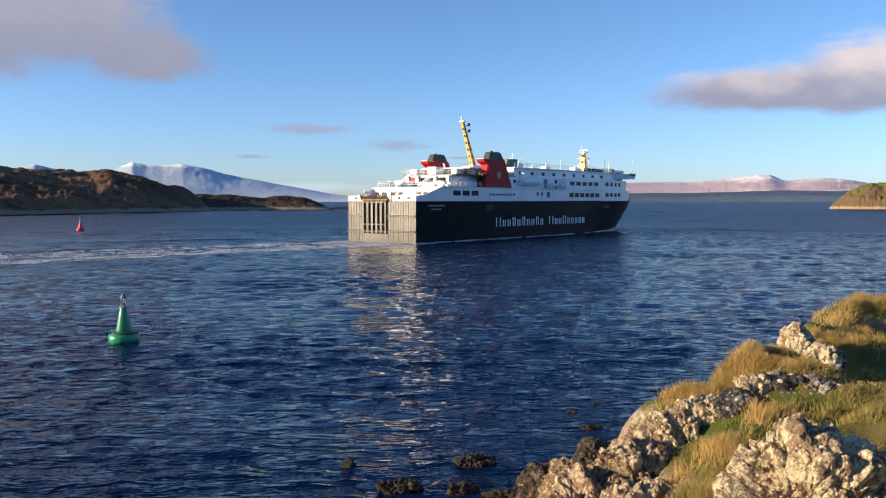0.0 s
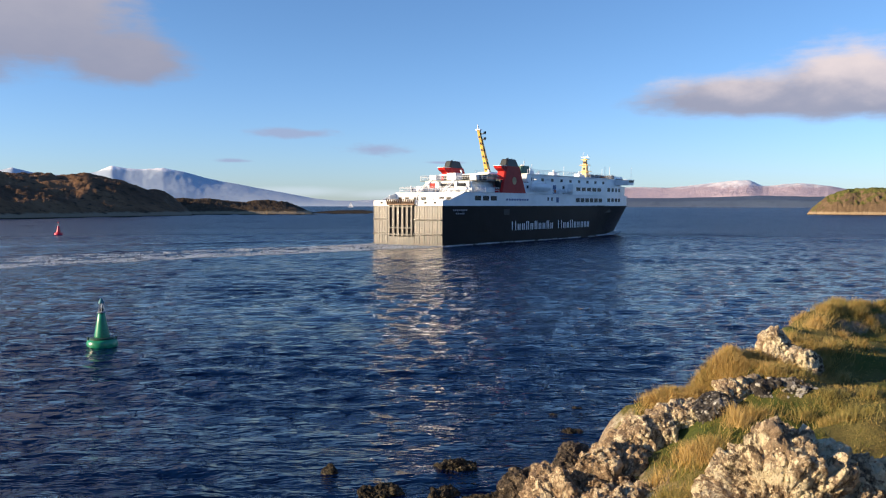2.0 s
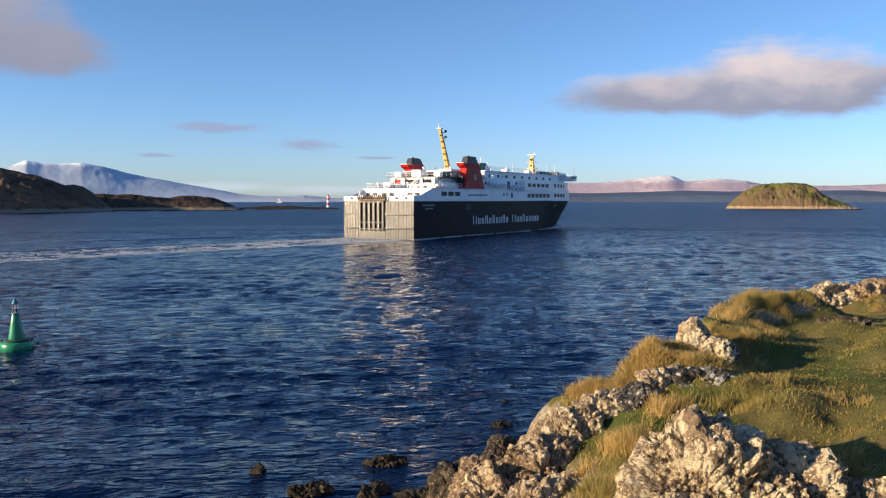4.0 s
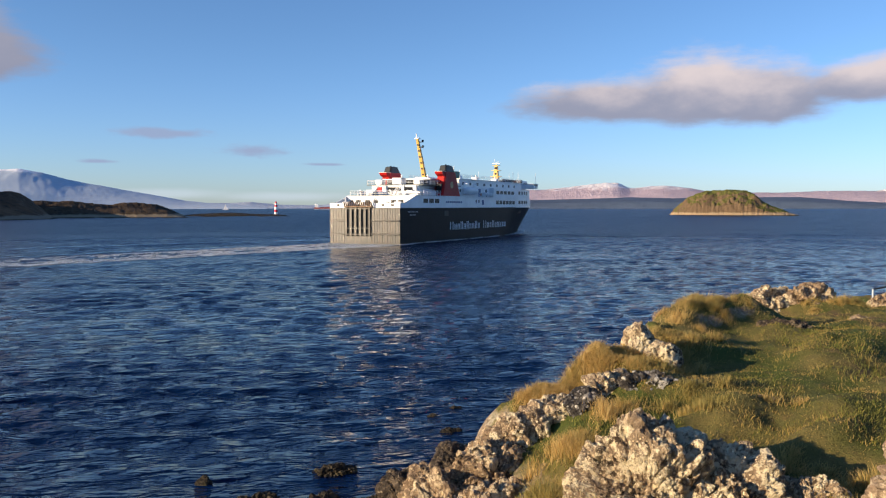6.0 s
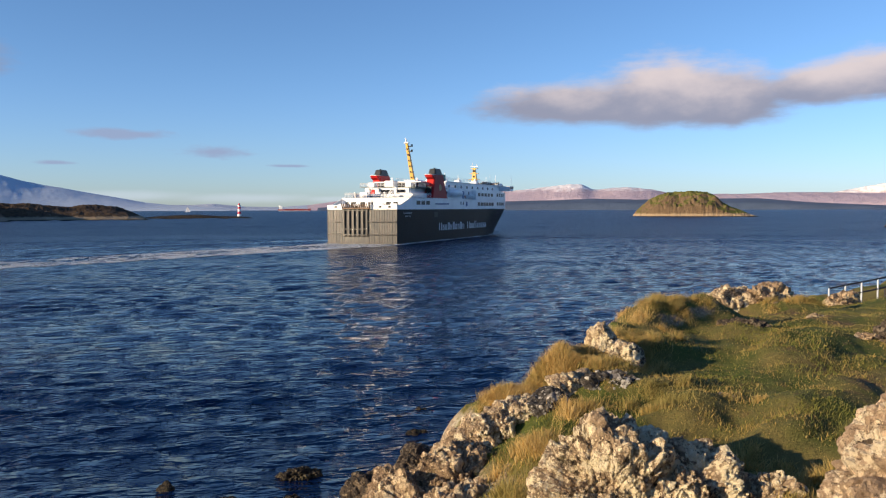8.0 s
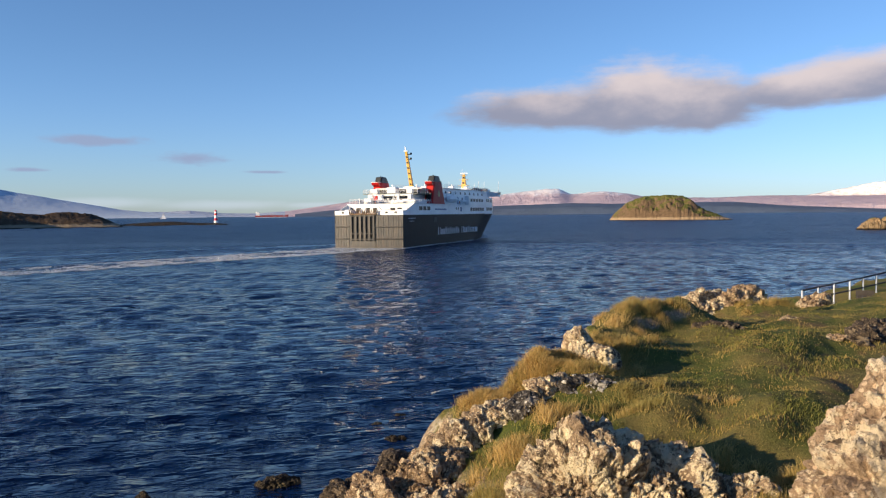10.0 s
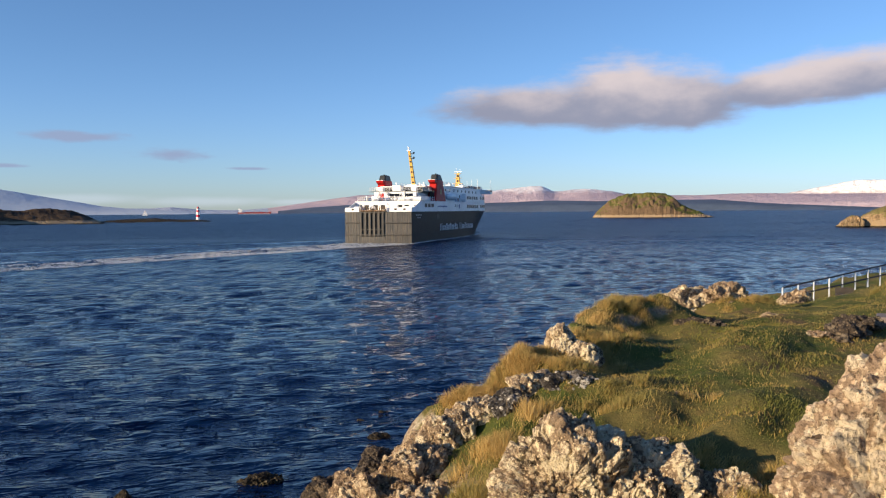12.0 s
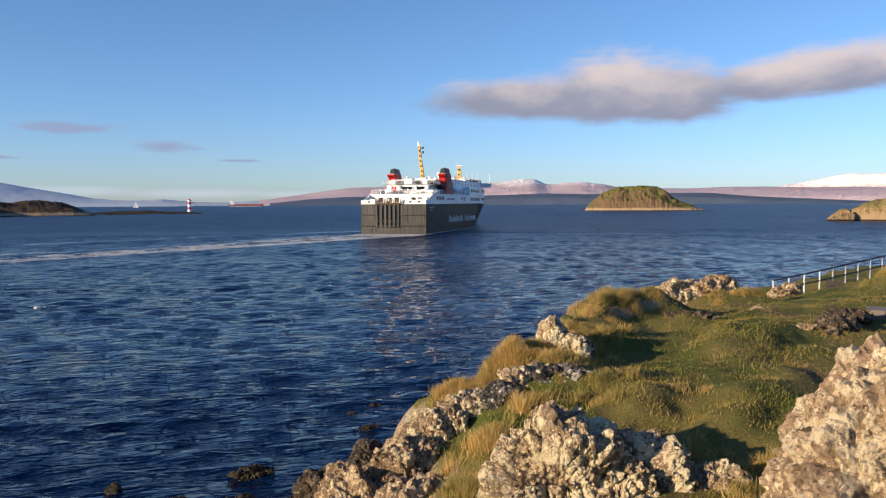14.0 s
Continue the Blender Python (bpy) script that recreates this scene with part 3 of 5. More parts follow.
LEVELS = [(0, 0, 6.35), (-2, -3, 6.3), (0.6, 4.5, 5.1), (1.6, 8.5, 3.7), (2.3, 11, 3.4), (3.4, 12.0, 4.1), (4.3, 12.9, 4.75), (5.4, 13.3, 5.4),
          (3.6, 9.8, 4.25), (4.6, 10.6, 4.6), (6.0, 8.8, 4.65), (5.4, 7.1, 4.7), (8.1, 11.2, 4.98), (7.3, 13.5, 5.15), (11, 16.3, 5.3), (13, 15, 5.2), (15.5, 15.7, 5.2), (17, 20, 5.02),
          (17.2, 16.8, 5.4), (22.9, 21.9, 5.75), (20.7, 22.6, 4.95), (19.7, 25, 4.4), (16.7, 23.1, 4.62), (9.9, 18.3, 5.28), (7.0, 14.8, 5.42), (9, 7, 5.3), (14, 8, 5.7),
          (10, 2, 6.1), (20, 10, 5.8), (30, 18, 5.7), (28, 34.6, 2.85), (30, 34.3, 3.3), (33, 34.6, 3.8), (37, 35, 4.3), (28.6, 30, 3.5), (25, 26, 4.1), (34, 31, 4.2), (45, 20, 6), (4, 4, 5.4), (5, -4, 6.5), (3.0, 7.2, 4.6),
          (5.9, 12.5, 5.35), (6.4, 12.3, 5.2), (4.9, 11.6, 4.85), (5.4, 11.4, 4.85), (28, 27, 3.9), (12.3, 16.4, 5.05), (9.0, 19.5, 4.9), (10.9, 21.4, 4.75), (12.9, 24, 4.45), (14.4, 25, 4.2), (16.2, 24.4, 4.45), (18.3, 23.6, 4.5), (24, 23, 4.9), (31, 25, 4.3), (26, 30, 3.5), (23, 28, 3.8)]


# turf humps and hollows: x, y, half length, half width, turn in degrees, height
HUMPS = [(9.7, 17.7, 1.9, 0.75, 32, 0.50), (11.0, 17.7, 0.9, 0.55, 32, 0.28), (8.0, 16.6, 1.0, 0.8, 40, 0.16), (15.3, 22.2, 1.6, 1.0, -25, 0.45), (12.6, 19.6, 1.0, 0.6, 0, 0.10),
         (7.6, 13.3, 1.5, 1.0, 0, -0.20), (10.6, 14.0, 3.0, 0.8, 38, 0.20), (8.2, 10.6, 0.8, 0.6, 20, 0.14), (9.3, 11.3, 0.7, 0.5, 60, 0.12), (7.0, 9.6, 0.7, 0.35, 15, 0.16),
         (6.3, 10.9, 0.7, 0.45, 30, 0.18), (13.3, 17.2, 1.4, 0.7, 30, 0.12), (16.4, 19.6, 2.0, 0.8, 30, 0.04), (23.2, 22.2, 1.0, 0.8, 0, 0.2), (5.2, 10.6, 0.5, 0.3, 20, 0.16)]


def edge_distance(X, Y):
    """Metres inside (plus) or outside (minus) the edge of the headland."""
    best = np.full(X.shape, 1e9)
    inside = np.zeros(X.shape, bool)
    n = len(EDGE)
    for i in range(n):
        (ax, ay), (bx, by) = EDGE[i], EDGE[(i + 1) % n]
        dx, dy = bx - ax, by - ay
        t = np.clip(((X - ax) * dx + (Y - ay) * dy) / (dx * dx + dy * dy), 0, 1)
        best = np.minimum(best, np.hypot(X - ax - t * dx, Y - ay - t * dy))
        if ay != by:
            inside ^= ((ay > Y) != (by > Y)) & (X < dx * (Y - ay) / (by - ay) + ax)
    return np.where(inside, best, -best)


def land(X, Y):
    """Height of the headland, and how rocky it is (0 turf, 1 rock)."""
    X, Y = np.asarray(X, float), np.asarray(Y, float)
    num, den = np.zeros(X.shape), np.zeros(X.shape)
    for x, y, z in LEVELS:
        w = 1.0 / (((X - x) ** 2 + (Y - y) ** 2) + 0.35) ** 1.6
        num += w * z
        den += w
    top = num / den
    for x, y, a, b, turn, high in HUMPS:
        c, n = math.cos(radians(turn)), math.sin(radians(turn))
        q = (((X - x) * c + (Y - y) * n) / a) ** 2 + (((Y - y) * c - (X - x) * n) / b) ** 2
        top = top + high * np.exp(-q ** 2.2)
    s = edge_distance(X, Y) + 0.55 * value_noise(X * 0.9, Y * 0.9, 21, 3)
    drop = smooth01((0.35 - s) / 3.6)
    rocky = np.clip(smooth01((1.0 - s) / 1.1), 0, 1)
    rocky = np.maximum(rocky, smooth01((value_noise(X * 0.45, Y * 0.45, 31, 3) - 0.42) * 6) * 0.8)
    rough = 0.13 * value_noise(X * 0.75, Y * 0.75, 7, 5, 0.55) + 0.06 * value_noise(X * 3.1, Y * 3.1, 5, 3) + 0.07 * value_noise(X * 1.8, Y * 1.8, 9, 2)
    crag = 0.55 * np.abs(value_noise(X * 0.8, Y * 0.8, 11, 5, 0.6)) + 0.12 * value_noise(X * 5, Y * 5, 13, 3)
    z = top * (1 - drop) - 1.6 * drop + rough * (0.8 + 0.6 * rocky) * smooth01((np.hypot(X, Y) - 2.5) / 4) + crag * rocky * (0.35 + drop)
    return z, rocky


def build_land():
    xs = np.concatenate([np.arange(-14, -1, 0.5), np.arange(-1, 15, 0.13), np.arange(15, 64, 0.45)])
    ys = np.concatenate([np.arange(-16, 3, 0.6), np.arange(3, 20, 0.13), np.arange(20, 48, 0.35)])
    X, Y = np.meshgrid(xs, ys)
    Z, _ = land(X, Y)
    ob = new("headland_ground", grid_mesh("headland_ground", X, Y, Z, M_TURF))
    return tagged(ob, "grassy conglomerate headland with worn turf", "ground", kind="structure")


build_land()


# ---------- rocks ----------
def rock_mesh(name, radii, seed, mat, detail=5, craggy=1.0):
    """Weathered conglomerate: broken planes, deep clefts and standing cobbles with open joints."""
    bm = bmesh.new()
    bmesh.ops.create_icosphere(bm, subdivisions=detail, radius=1.0)
    off = Vector((seed * 7.31, seed * 3.17, seed * 5.77))
    rng = random.Random(seed)
    planes = [(Vector((rng.gauss(0, 1), rng.gauss(0, 1), rng.gauss(0.15, 0.8))).normalized(), rng.uniform(0.74, 0.96)) for _ in range(12)]
    size = max(radii)
    s = min(1.0, size * 1.3) * craggy
    for v in bm.verts:
        p = v.co.copy()
        for nrm, lim in planes:
            d = p.dot(nrm) - lim
            if d > 0:
                p -= nrm * d * 0.9
        w = Vector((p.x * radii[0], p.y * radii[1], p.z * radii[2]))
        q = w + off
        out = v.co.normalized()
        big = noise.fractal(q * 1.1, 0.8, 2.1, 5) * 0.12 * min(size, 1.3)
        cleft = -max(0.0, 0.16 - abs(noise.noise(q * 1.25 + Vector((5, 1, 2))))) * 0.75 * min(size, 1.2)
        bent = q + noise.noise_vector(q * 3.0) * 0.06
        far, spot = noise.voronoi(bent * 5.0)
        cob = min(far[1] - far[0], 0.30) * 0.17 + (noise.cell(spot[0] * 7.7) - 0.5) * 0.05
        far2, spot2 = noise.voronoi(bent * 12.0)
        cob += min(far2[1] - far2[0], 0.30) * 0.085 + (noise.cell(spot2[0] * 9.1) - 0.5) * 0.03
        pit = -max(0.0, noise.noise(q * 2.2 + Vector((9, 9, 9))) - 0.26) * 0.6
        v.co = w + out * (big + (cleft + cob + pit) * s)
    m = bpy.data.meshes.new(name)
    bm.to_mesh(m)
    bm.free()
    m.materials.append(mat)
    return m


def rock(name, at, radii, seed, mat, label, detail=5, turn=0, craggy=1.0, group=""):
    ob = new(name, rock_mesh(name, radii, seed, mat, detail, craggy))
    ob.matrix_basis = pose(*at, 0, 0, turn)
    return tagged(ob, label, "rock", group)


LICHEN = "pale lichen-crusted conglomerate boulder set in dry grass"
ROCKS = [
    ("boulder", (4.08, 8.8, 4.30), (1.0, 0.85, 1.20), 3, M_ROCK, "large cream lichened conglomerate boulder amid dry grass", 7, -14),
    ("boulder", (4.75, 8.55, 4.20), (1.05, 0.80, 1.02), 4, M_ROCK, "cream lichened conglomerate boulder amid dry grass", 7, -24),
    ("boulder", (5.65, 8.2, 4.15), (0.85, 0.6, 0.80), 5, M_ROCK, "cream lichened conglomerate ledge with dark hollows", 7, -24),
    ("boulder", (6.2, 7.75, 4.1), (0.55, 0.45, 0.62), 69, M_ROCK, "cream lichened conglomerate block amid dry grass", 5, 15),
    ("boulder", (6.4, 5.75, 5.0), (1.9, 1.2, 1.75), 8, M_COBBLE, "tall brown conglomerate boulder beside the turf path", 7, 20),
    ("boulder", (2.85, 11.7, 3.6), (1.1, 0.9, 0.85), 11, M_ROCK2, "brown pebbly conglomerate crag above the shore", 6, 10),
    ("boulder", (3.5, 10.5, 3.45), (1.0, 0.7, 0.72), 12, M_ROCK2, "brown pebbly conglomerate ledge above the shore", 6, 30),
    ("boulder", (2.75, 10.6, 3.3), (0.95, 0.75, 0.80), 13, M_ROCK2, "brown pebbly conglomerate ledge above the shore", 6, 60),
    ("boulder", (2.05, 11.3, 3.2), (0.72, 0.7, 0.85), 14, M_ROCK2, "brown pebbly conglomerate knob above the shore", 6, 0),
    ("boulder", (1.58, 12.4, 3.42), (0.40, 0.42, 0.46), 16, M_DARKROCK, "dark weathered rock below the cliff edge", 5, 0),
    ("boulder", (1.95, 11.95, 3.55), (0.45, 0.42, 0.55), 17, M_ROCK2, "brown pebbly conglomerate knob on the cliff edge", 5, 25),
    ("boulder", (2.35, 12.1, 3.85), (0.50, 0.45, 0.45), 62, M_DARKROCK, "dark weathered rock on the cliff edge", 5, 40),
    ("boulder", (2.82, 12.15, 3.95), (0.42, 0.40, 0.38), 63, M_DARKROCK, "dark brown rock on the cliff edge", 5, 10),
    ("boulder", (3.38, 12.55, 4.22), (0.50, 0.42, 0.36), 67, M_ROCK2, "brown lichened rock on the cliff edge", 5, 70),
    ("boulder", (3.42, 12.3, 4.30), (0.52, 0.45, 0.42), 65, M_ROCK, "pale lichened rock on the cliff edge", 5, 30),
    ("boulder", (3.98, 12.35, 4.52), (0.58, 0.45, 0.36), 66, M_ROCK, "pale lichened rock between grass tussocks", 6, 20),
    ("boulder", (4.55, 12.2, 4.72), (0.42, 0.38, 0.38), 21, M_PIED, "black and white lichened rock on the grassy edge", 5, 25),
    ("boulder", (5.05, 12.55, 4.95), (0.50, 0.36, 0.32), 18, M_ROCK, LICHEN, 5, 25),
    ("boulder", (5.6, 12.25, 5.08), (0.55, 0.30, 0.26), 64, M_PIED, "black and white lichened rock between grass tussocks", 5, -15),
    ("boulder", (3.1, 9.7, 3.75), (0.50, 0.45, 0.45), 61, M_ROCK2, "brown pebbly conglomerate ledge above the shore", 5, 20),
    ("boulder", (2.2, 9.8, 3.0), (0.7, 0.6, 0.7), 68, M_ROCK2, "brown pebbly conglomerate ledge above the shore", 5, 50),
    ("boulder", (6.14, 13.75, 5.46), (0.27, 0.30, 0.42), 19, M_ROCK, "pointed pale rock on the crest of the headland", 5, -25),
    ("boulder", (6.48, 13.5, 5.30), (0.40, 0.30, 0.30), 20, M_ROCK, LICHEN, 5, -25),
    ("boulder", (8.6, 17.2, 5.42), (0.30, 0.22, 0.18), 22, M_ROCK, "low lichened rock on the turf bank", 5, 40),
    # dark rock colour here stands for the shaded flank of the hump
    ("boulder", (10.9, 16.5, 5.22), (0.60, 0.30, 0.26), 31, M_DARKROCK, "lichened rock under the turf hump, darkened for the hump's shade", 5, -20),
    ("boulder", (14.35, 22.55, 4.95), (0.95, 0.70, 0.62), 23, M_ROCK, "broad pale outcrop topped with turf", 6, 15),
    ("boulder", (15.5, 22.2, 5.1), (1.0, 0.6, 0.5), 24, M_ROCK2, "dark side of the turfy outcrop", 5, 15),
    ("boulder", (20.9, 25.6, 4.45), (0.85, 0.5, 0.50), 25, M_ROCK2, "tawny rock block beside the railing", 5, 20),
    ("boulder", (14.4, 18.5, 5.02), (0.35, 0.25, 0.18), 26, M_ROCK, "small pale stone in the turf", 4, 0),
    ("boulder", (14.0, 18.2, 5.05), (0.28, 0.2, 0.16), 27, M_ROCK, "small pale stone in the turf", 4, 30),
    ("boulder", (7.2, 11.3, 4.95), (0.28, 0.2, 0.13), 28, M_ROCK, "small pale stone in the turf", 4, 30),
    ("boulder", (13.2, 14.4, 5.22), (1.0, 0.45, 0.22), 29, M_DARKROCK, "flat dark rock slab breaking the turf", 5, 50),
    ("boulder", (14.1, 15.2, 5.28), (0.9, 0.5, 0.24), 30, M_DARKROCK, "flat dark rock slab breaking the turf", 5, 20),
    ("boulder", (12.6, 14.6, 5.22), (0.5, 0.3, 0.16), 32, M_ROCK2, "flat brown rock slab breaking the turf", 5, 40),
    ("sea_rock", (0.9, 23.9, -0.04), (0.72, 0.42, 0.30), 41, M_WET, "weed-covered rock awash near the shore", 5, 0),
    ("sea_rock", (-2.85, 23.6, 0.0), (0.26, 0.22, 0.26), 42, M_WET, "small dark rock standing out of the water", 4, 0),
    ("sea_rock", (-1.25, 21.7, -0.05), (0.75, 0.4, 0.3), 43, M_WET, "weed-covered rock awash near the shore", 5, 10),
    ("sea_rock", (0.5, 21.6, -0.05), (0.55, 0.45, 0.35), 44, M_WET, "weed-covered rock awash near the shore", 5, 40),
    ("sea_rock", (1.9, 20.9, -0.05), (0.8, 0.45, 0.35), 45, M_WET, "weed-covered rock awash near the shore", 5, -20),
    ("sea_rock", (3.2, 21.9, 0.0), (0.6, 0.5, 0.35), 46, M_WET, "weed-covered rock awash near the shore", 5, 0),
    ("sea_rock", (5.2, 27.6, -0.1), (0.5, 0.25, 0.2), 47, M_WET, "weed-covered rock awash near the shore", 5, 0),
    ("sea_rock", (6.0, 31.0, -0.1), (0.35, 0.2, 0.18), 48, M_WET, "dark tip of a rock just above water", 4, 0),
    ("sea_rock", (4.9, 30.0, -0.09), (0.25, 0.2, 0.15), 49, M_WET, "dark tip of a rock just above water", 4, 0),
    ("sea_rock", (5.4, 25.9, -0.1), (0.25, 0.16, 0.14), 50, M_WET, "dark tip of a rock just above water", 4, 0),
]
for nm, at, radii, seed, mat, label, detail, turn in ROCKS:
    rock(nm, at, radii, seed, mat, label, detail, turn, group="shore rocks" if nm == "sea_rock" else "headland boulders")


# ---------- grass ----------
def blades(name, spots, height, width, lean, bend, mat, label, rng, clump=0.9):
    """Many narrow bent blades rooted at the spots (x, y, z)."""
    n = len(spots)
    ang = rng.uniform(0, math.tau, n)
    h = height * rng.uniform(0.55, 1.25, n) * np.clip(0.95 + clump * value_noise(spots[:, 0] * 1.6, spots[:, 1] * 1.6, 41, 3), 0.35, 2.4)
    w = width * rng.uniform(0.7, 1.3, n)
    side = np.stack([np.cos(ang), np.sin(ang), np.zeros(n)], -1) * w[:, None]
    tip = np.stack([rng.normal(0, lean, n) + bend[0], rng.normal(0, lean, n) + bend[1], np.ones(n)], -1)
    tip = tip / np.linalg.norm(tip, axis=1)[:, None] * h[:, None]
    mid = tip * 0.55 + np.stack([np.zeros(n), np.zeros(n), 0.12 * h], -1)
    v = np.stack([spots - side, spots + side, spots + mid + side * 0.6, spots + mid - side * 0.6, spots + tip], 1).reshape(-1, 3)
    b = np.arange(n)[:, None] * 5
    f = np.concatenate([b + [[0, 1, 2]], b + [[0, 2, 3]], b + [[3, 2, 4]]])
    ob = new(name, tri_mesh(name, v, f, mat))
    return tagged(ob, label, "grass", kind="stuff")


# where long grass grows between the boulders: x, y, half widths, share
CLUMPS = [(8.9, 17.4, 0.9, 0.5, 0.6), (5.7, 11.0, 0.5, 0.25, 0.35), (7.2, 10.9, 0.5, 0.2, 0.3), (3.9, 10.9, 0.28, 0.25, 0.9), (4.95, 11.6, 0.32, 0.25, 0.9), (6.2, 11.6, 0.5, 0.25, 0.5), (5.4, 13.0, 0.5, 0.25, 0.8), (3.3, 9.2, 0.4, 0.5, 0.6),
          (6.1, 8.7, 0.5, 0.3, 1.5), (6.6, 8.3, 0.3, 0.25, 1.4), (5.9, 7.3, 0.3, 0.3, 1.4), (7.3, 5.4, 0.5, 0.5, 0.8), (2.9, 10.9, 0.3, 0.25, 0.6), (3.5, 9.9, 0.2, 0.2, 0.5), (15.6, 21.6, 0.8, 0.5, 0.2), (23.0, 22.0, 1.0, 0.7, 0.3)]


def plant_grass():
    rng = np.random.default_rng(12)
    # short turf, thinner with distance from the near edge
    X = rng.uniform(1.0, 34.0, 1500000)
    Y = rng.uniform(4.0, 33.0, 1500000)
    keep = (edge_distance(X, Y) > 0.15) & (rng.uniform(0, 1, X.size) < np.clip(16.0 / (X * X + Y * Y) ** 0.72, 0, 1) * 1.15)
    X, Y = X[keep], Y[keep]
    Z, rocky = land(X, Y)
    k = rng.uniform(0, 1, X.size) > rocky * 0.7
    spots = np.stack([X, Y, Z - 0.01], -1)[k]
    blades("short_grass", spots, 0.064, 0.0055, 0.8, (0.15, 0.0), M_GREEN, "short green and straw-coloured turf grass", rng, 1.7)
    # long dry tussocks along the seaward rim and between the boulders
    tx, ty = [], []
    while len(tx) < 400:
        x, y = rng.uniform(1.2, 26, 400), rng.uniform(5.5, 27, 400)
        s = edge_distance(x, y)
        rim = np.exp(-((s - 0.55) / 0.5) ** 2) * (y > 12.6) * (x > 3.6) * np.where(y < 14.8, 1.0, 0.15) * (y < 19)
        gaps = 0 * x
        for cx, cy, rx, ry, share in CLUMPS:
            gaps += share * np.exp(-(((x - cx) / rx) ** 2 + ((y - cy) / ry) ** 2))
        ok = (rng.uniform(0, 1, 400) < (rim + gaps) * (0.55 + 0.45 * value_noise(x * 0.7, y * 0.7, 77, 2))) & (s > 0.0)
        tx += list(x[ok])
        ty += list(y[ok])
    tx, ty = np.array(tx[:400]), np.array(ty[:400])
    per = 250
    a, r = rng.uniform(0, math.tau, (400, per)), np.abs(rng.normal(0, 0.13, (400, per)))
    X, Y = (tx[:, None] + r * np.cos(a)).ravel(), (ty[:, None] + r * np.sin(a)).ravel()
    Z, rocky = land(X, Y)
    blades("dry_tussocks", np.stack([X, Y, Z - 0.02], -1), 0.19, 0.0042, 0.6, (0.2, -0.06), M_GOLD, "long golden dry grass tussocks along the rim", rng)


plant_grass()


# ---------- far shores ----------
def ridge(name, label, profile, near, far, mat, kind="", category="hill", steps=260, rows=26, rug=0.12, seed=1, crest=0.55, shore=0.15):
    """Land that rises from the water: profile rows are (azimuth, crest elevation) in degrees seen from the lookout's height."""
    az = np.linspace(profile[0][0], profile[-1][0], steps)
    el = np.interp(az, [p[0] for p in profile], [p[1] for p in profile])
    t = np.linspace(0, 1, rows)
    A, T = np.meshgrid(np.radians(az), t)
    nr = near(az) if callable(near) else np.full(az.shape, near)
    D = nr[None, :] + (far - nr[None, :]) * T
    crest_d = nr + (far - nr) * crest
    H = np.tan(np.radians(el)) * crest_d + EYE_Z
    X, Y = D * np.sin(A), D * np.cos(A)
    scale = 6.0 / (far - float(np.min(nr)) + 1)
    up = smooth01(T / crest) ** 0.75
    down = smooth01((1 - T) / (1 - crest))
    shape = np.where(T <= crest, shore * np.minimum(1, T / 0.08) + (1 - shore) * up, down)
    big = value_noise(X * scale, Y * scale, seed, 5, 0.55)
    Z = H[None, :] * (shape + rug * big * np.sqrt(np.clip(shape, 0, 1)) * (1 - 0.75 * np.exp(-((T - crest) / 0.12) ** 2)))
    Z += H[None, :] * rug * 0.35 * value_noise(X * scale * 6, Y * scale * 6, seed + 50, 4, 0.6) * smooth01(T / 0.12) * smooth01((1 - T) / 0.2)
    Z = np.where((T < 1e-6) | (T > 1 - 1e-6), -2.0, Z)
    ob = new(name, grid_mesh(name, X, Y, Z, mat))
    return tagged(ob, label, category, kind=kind)


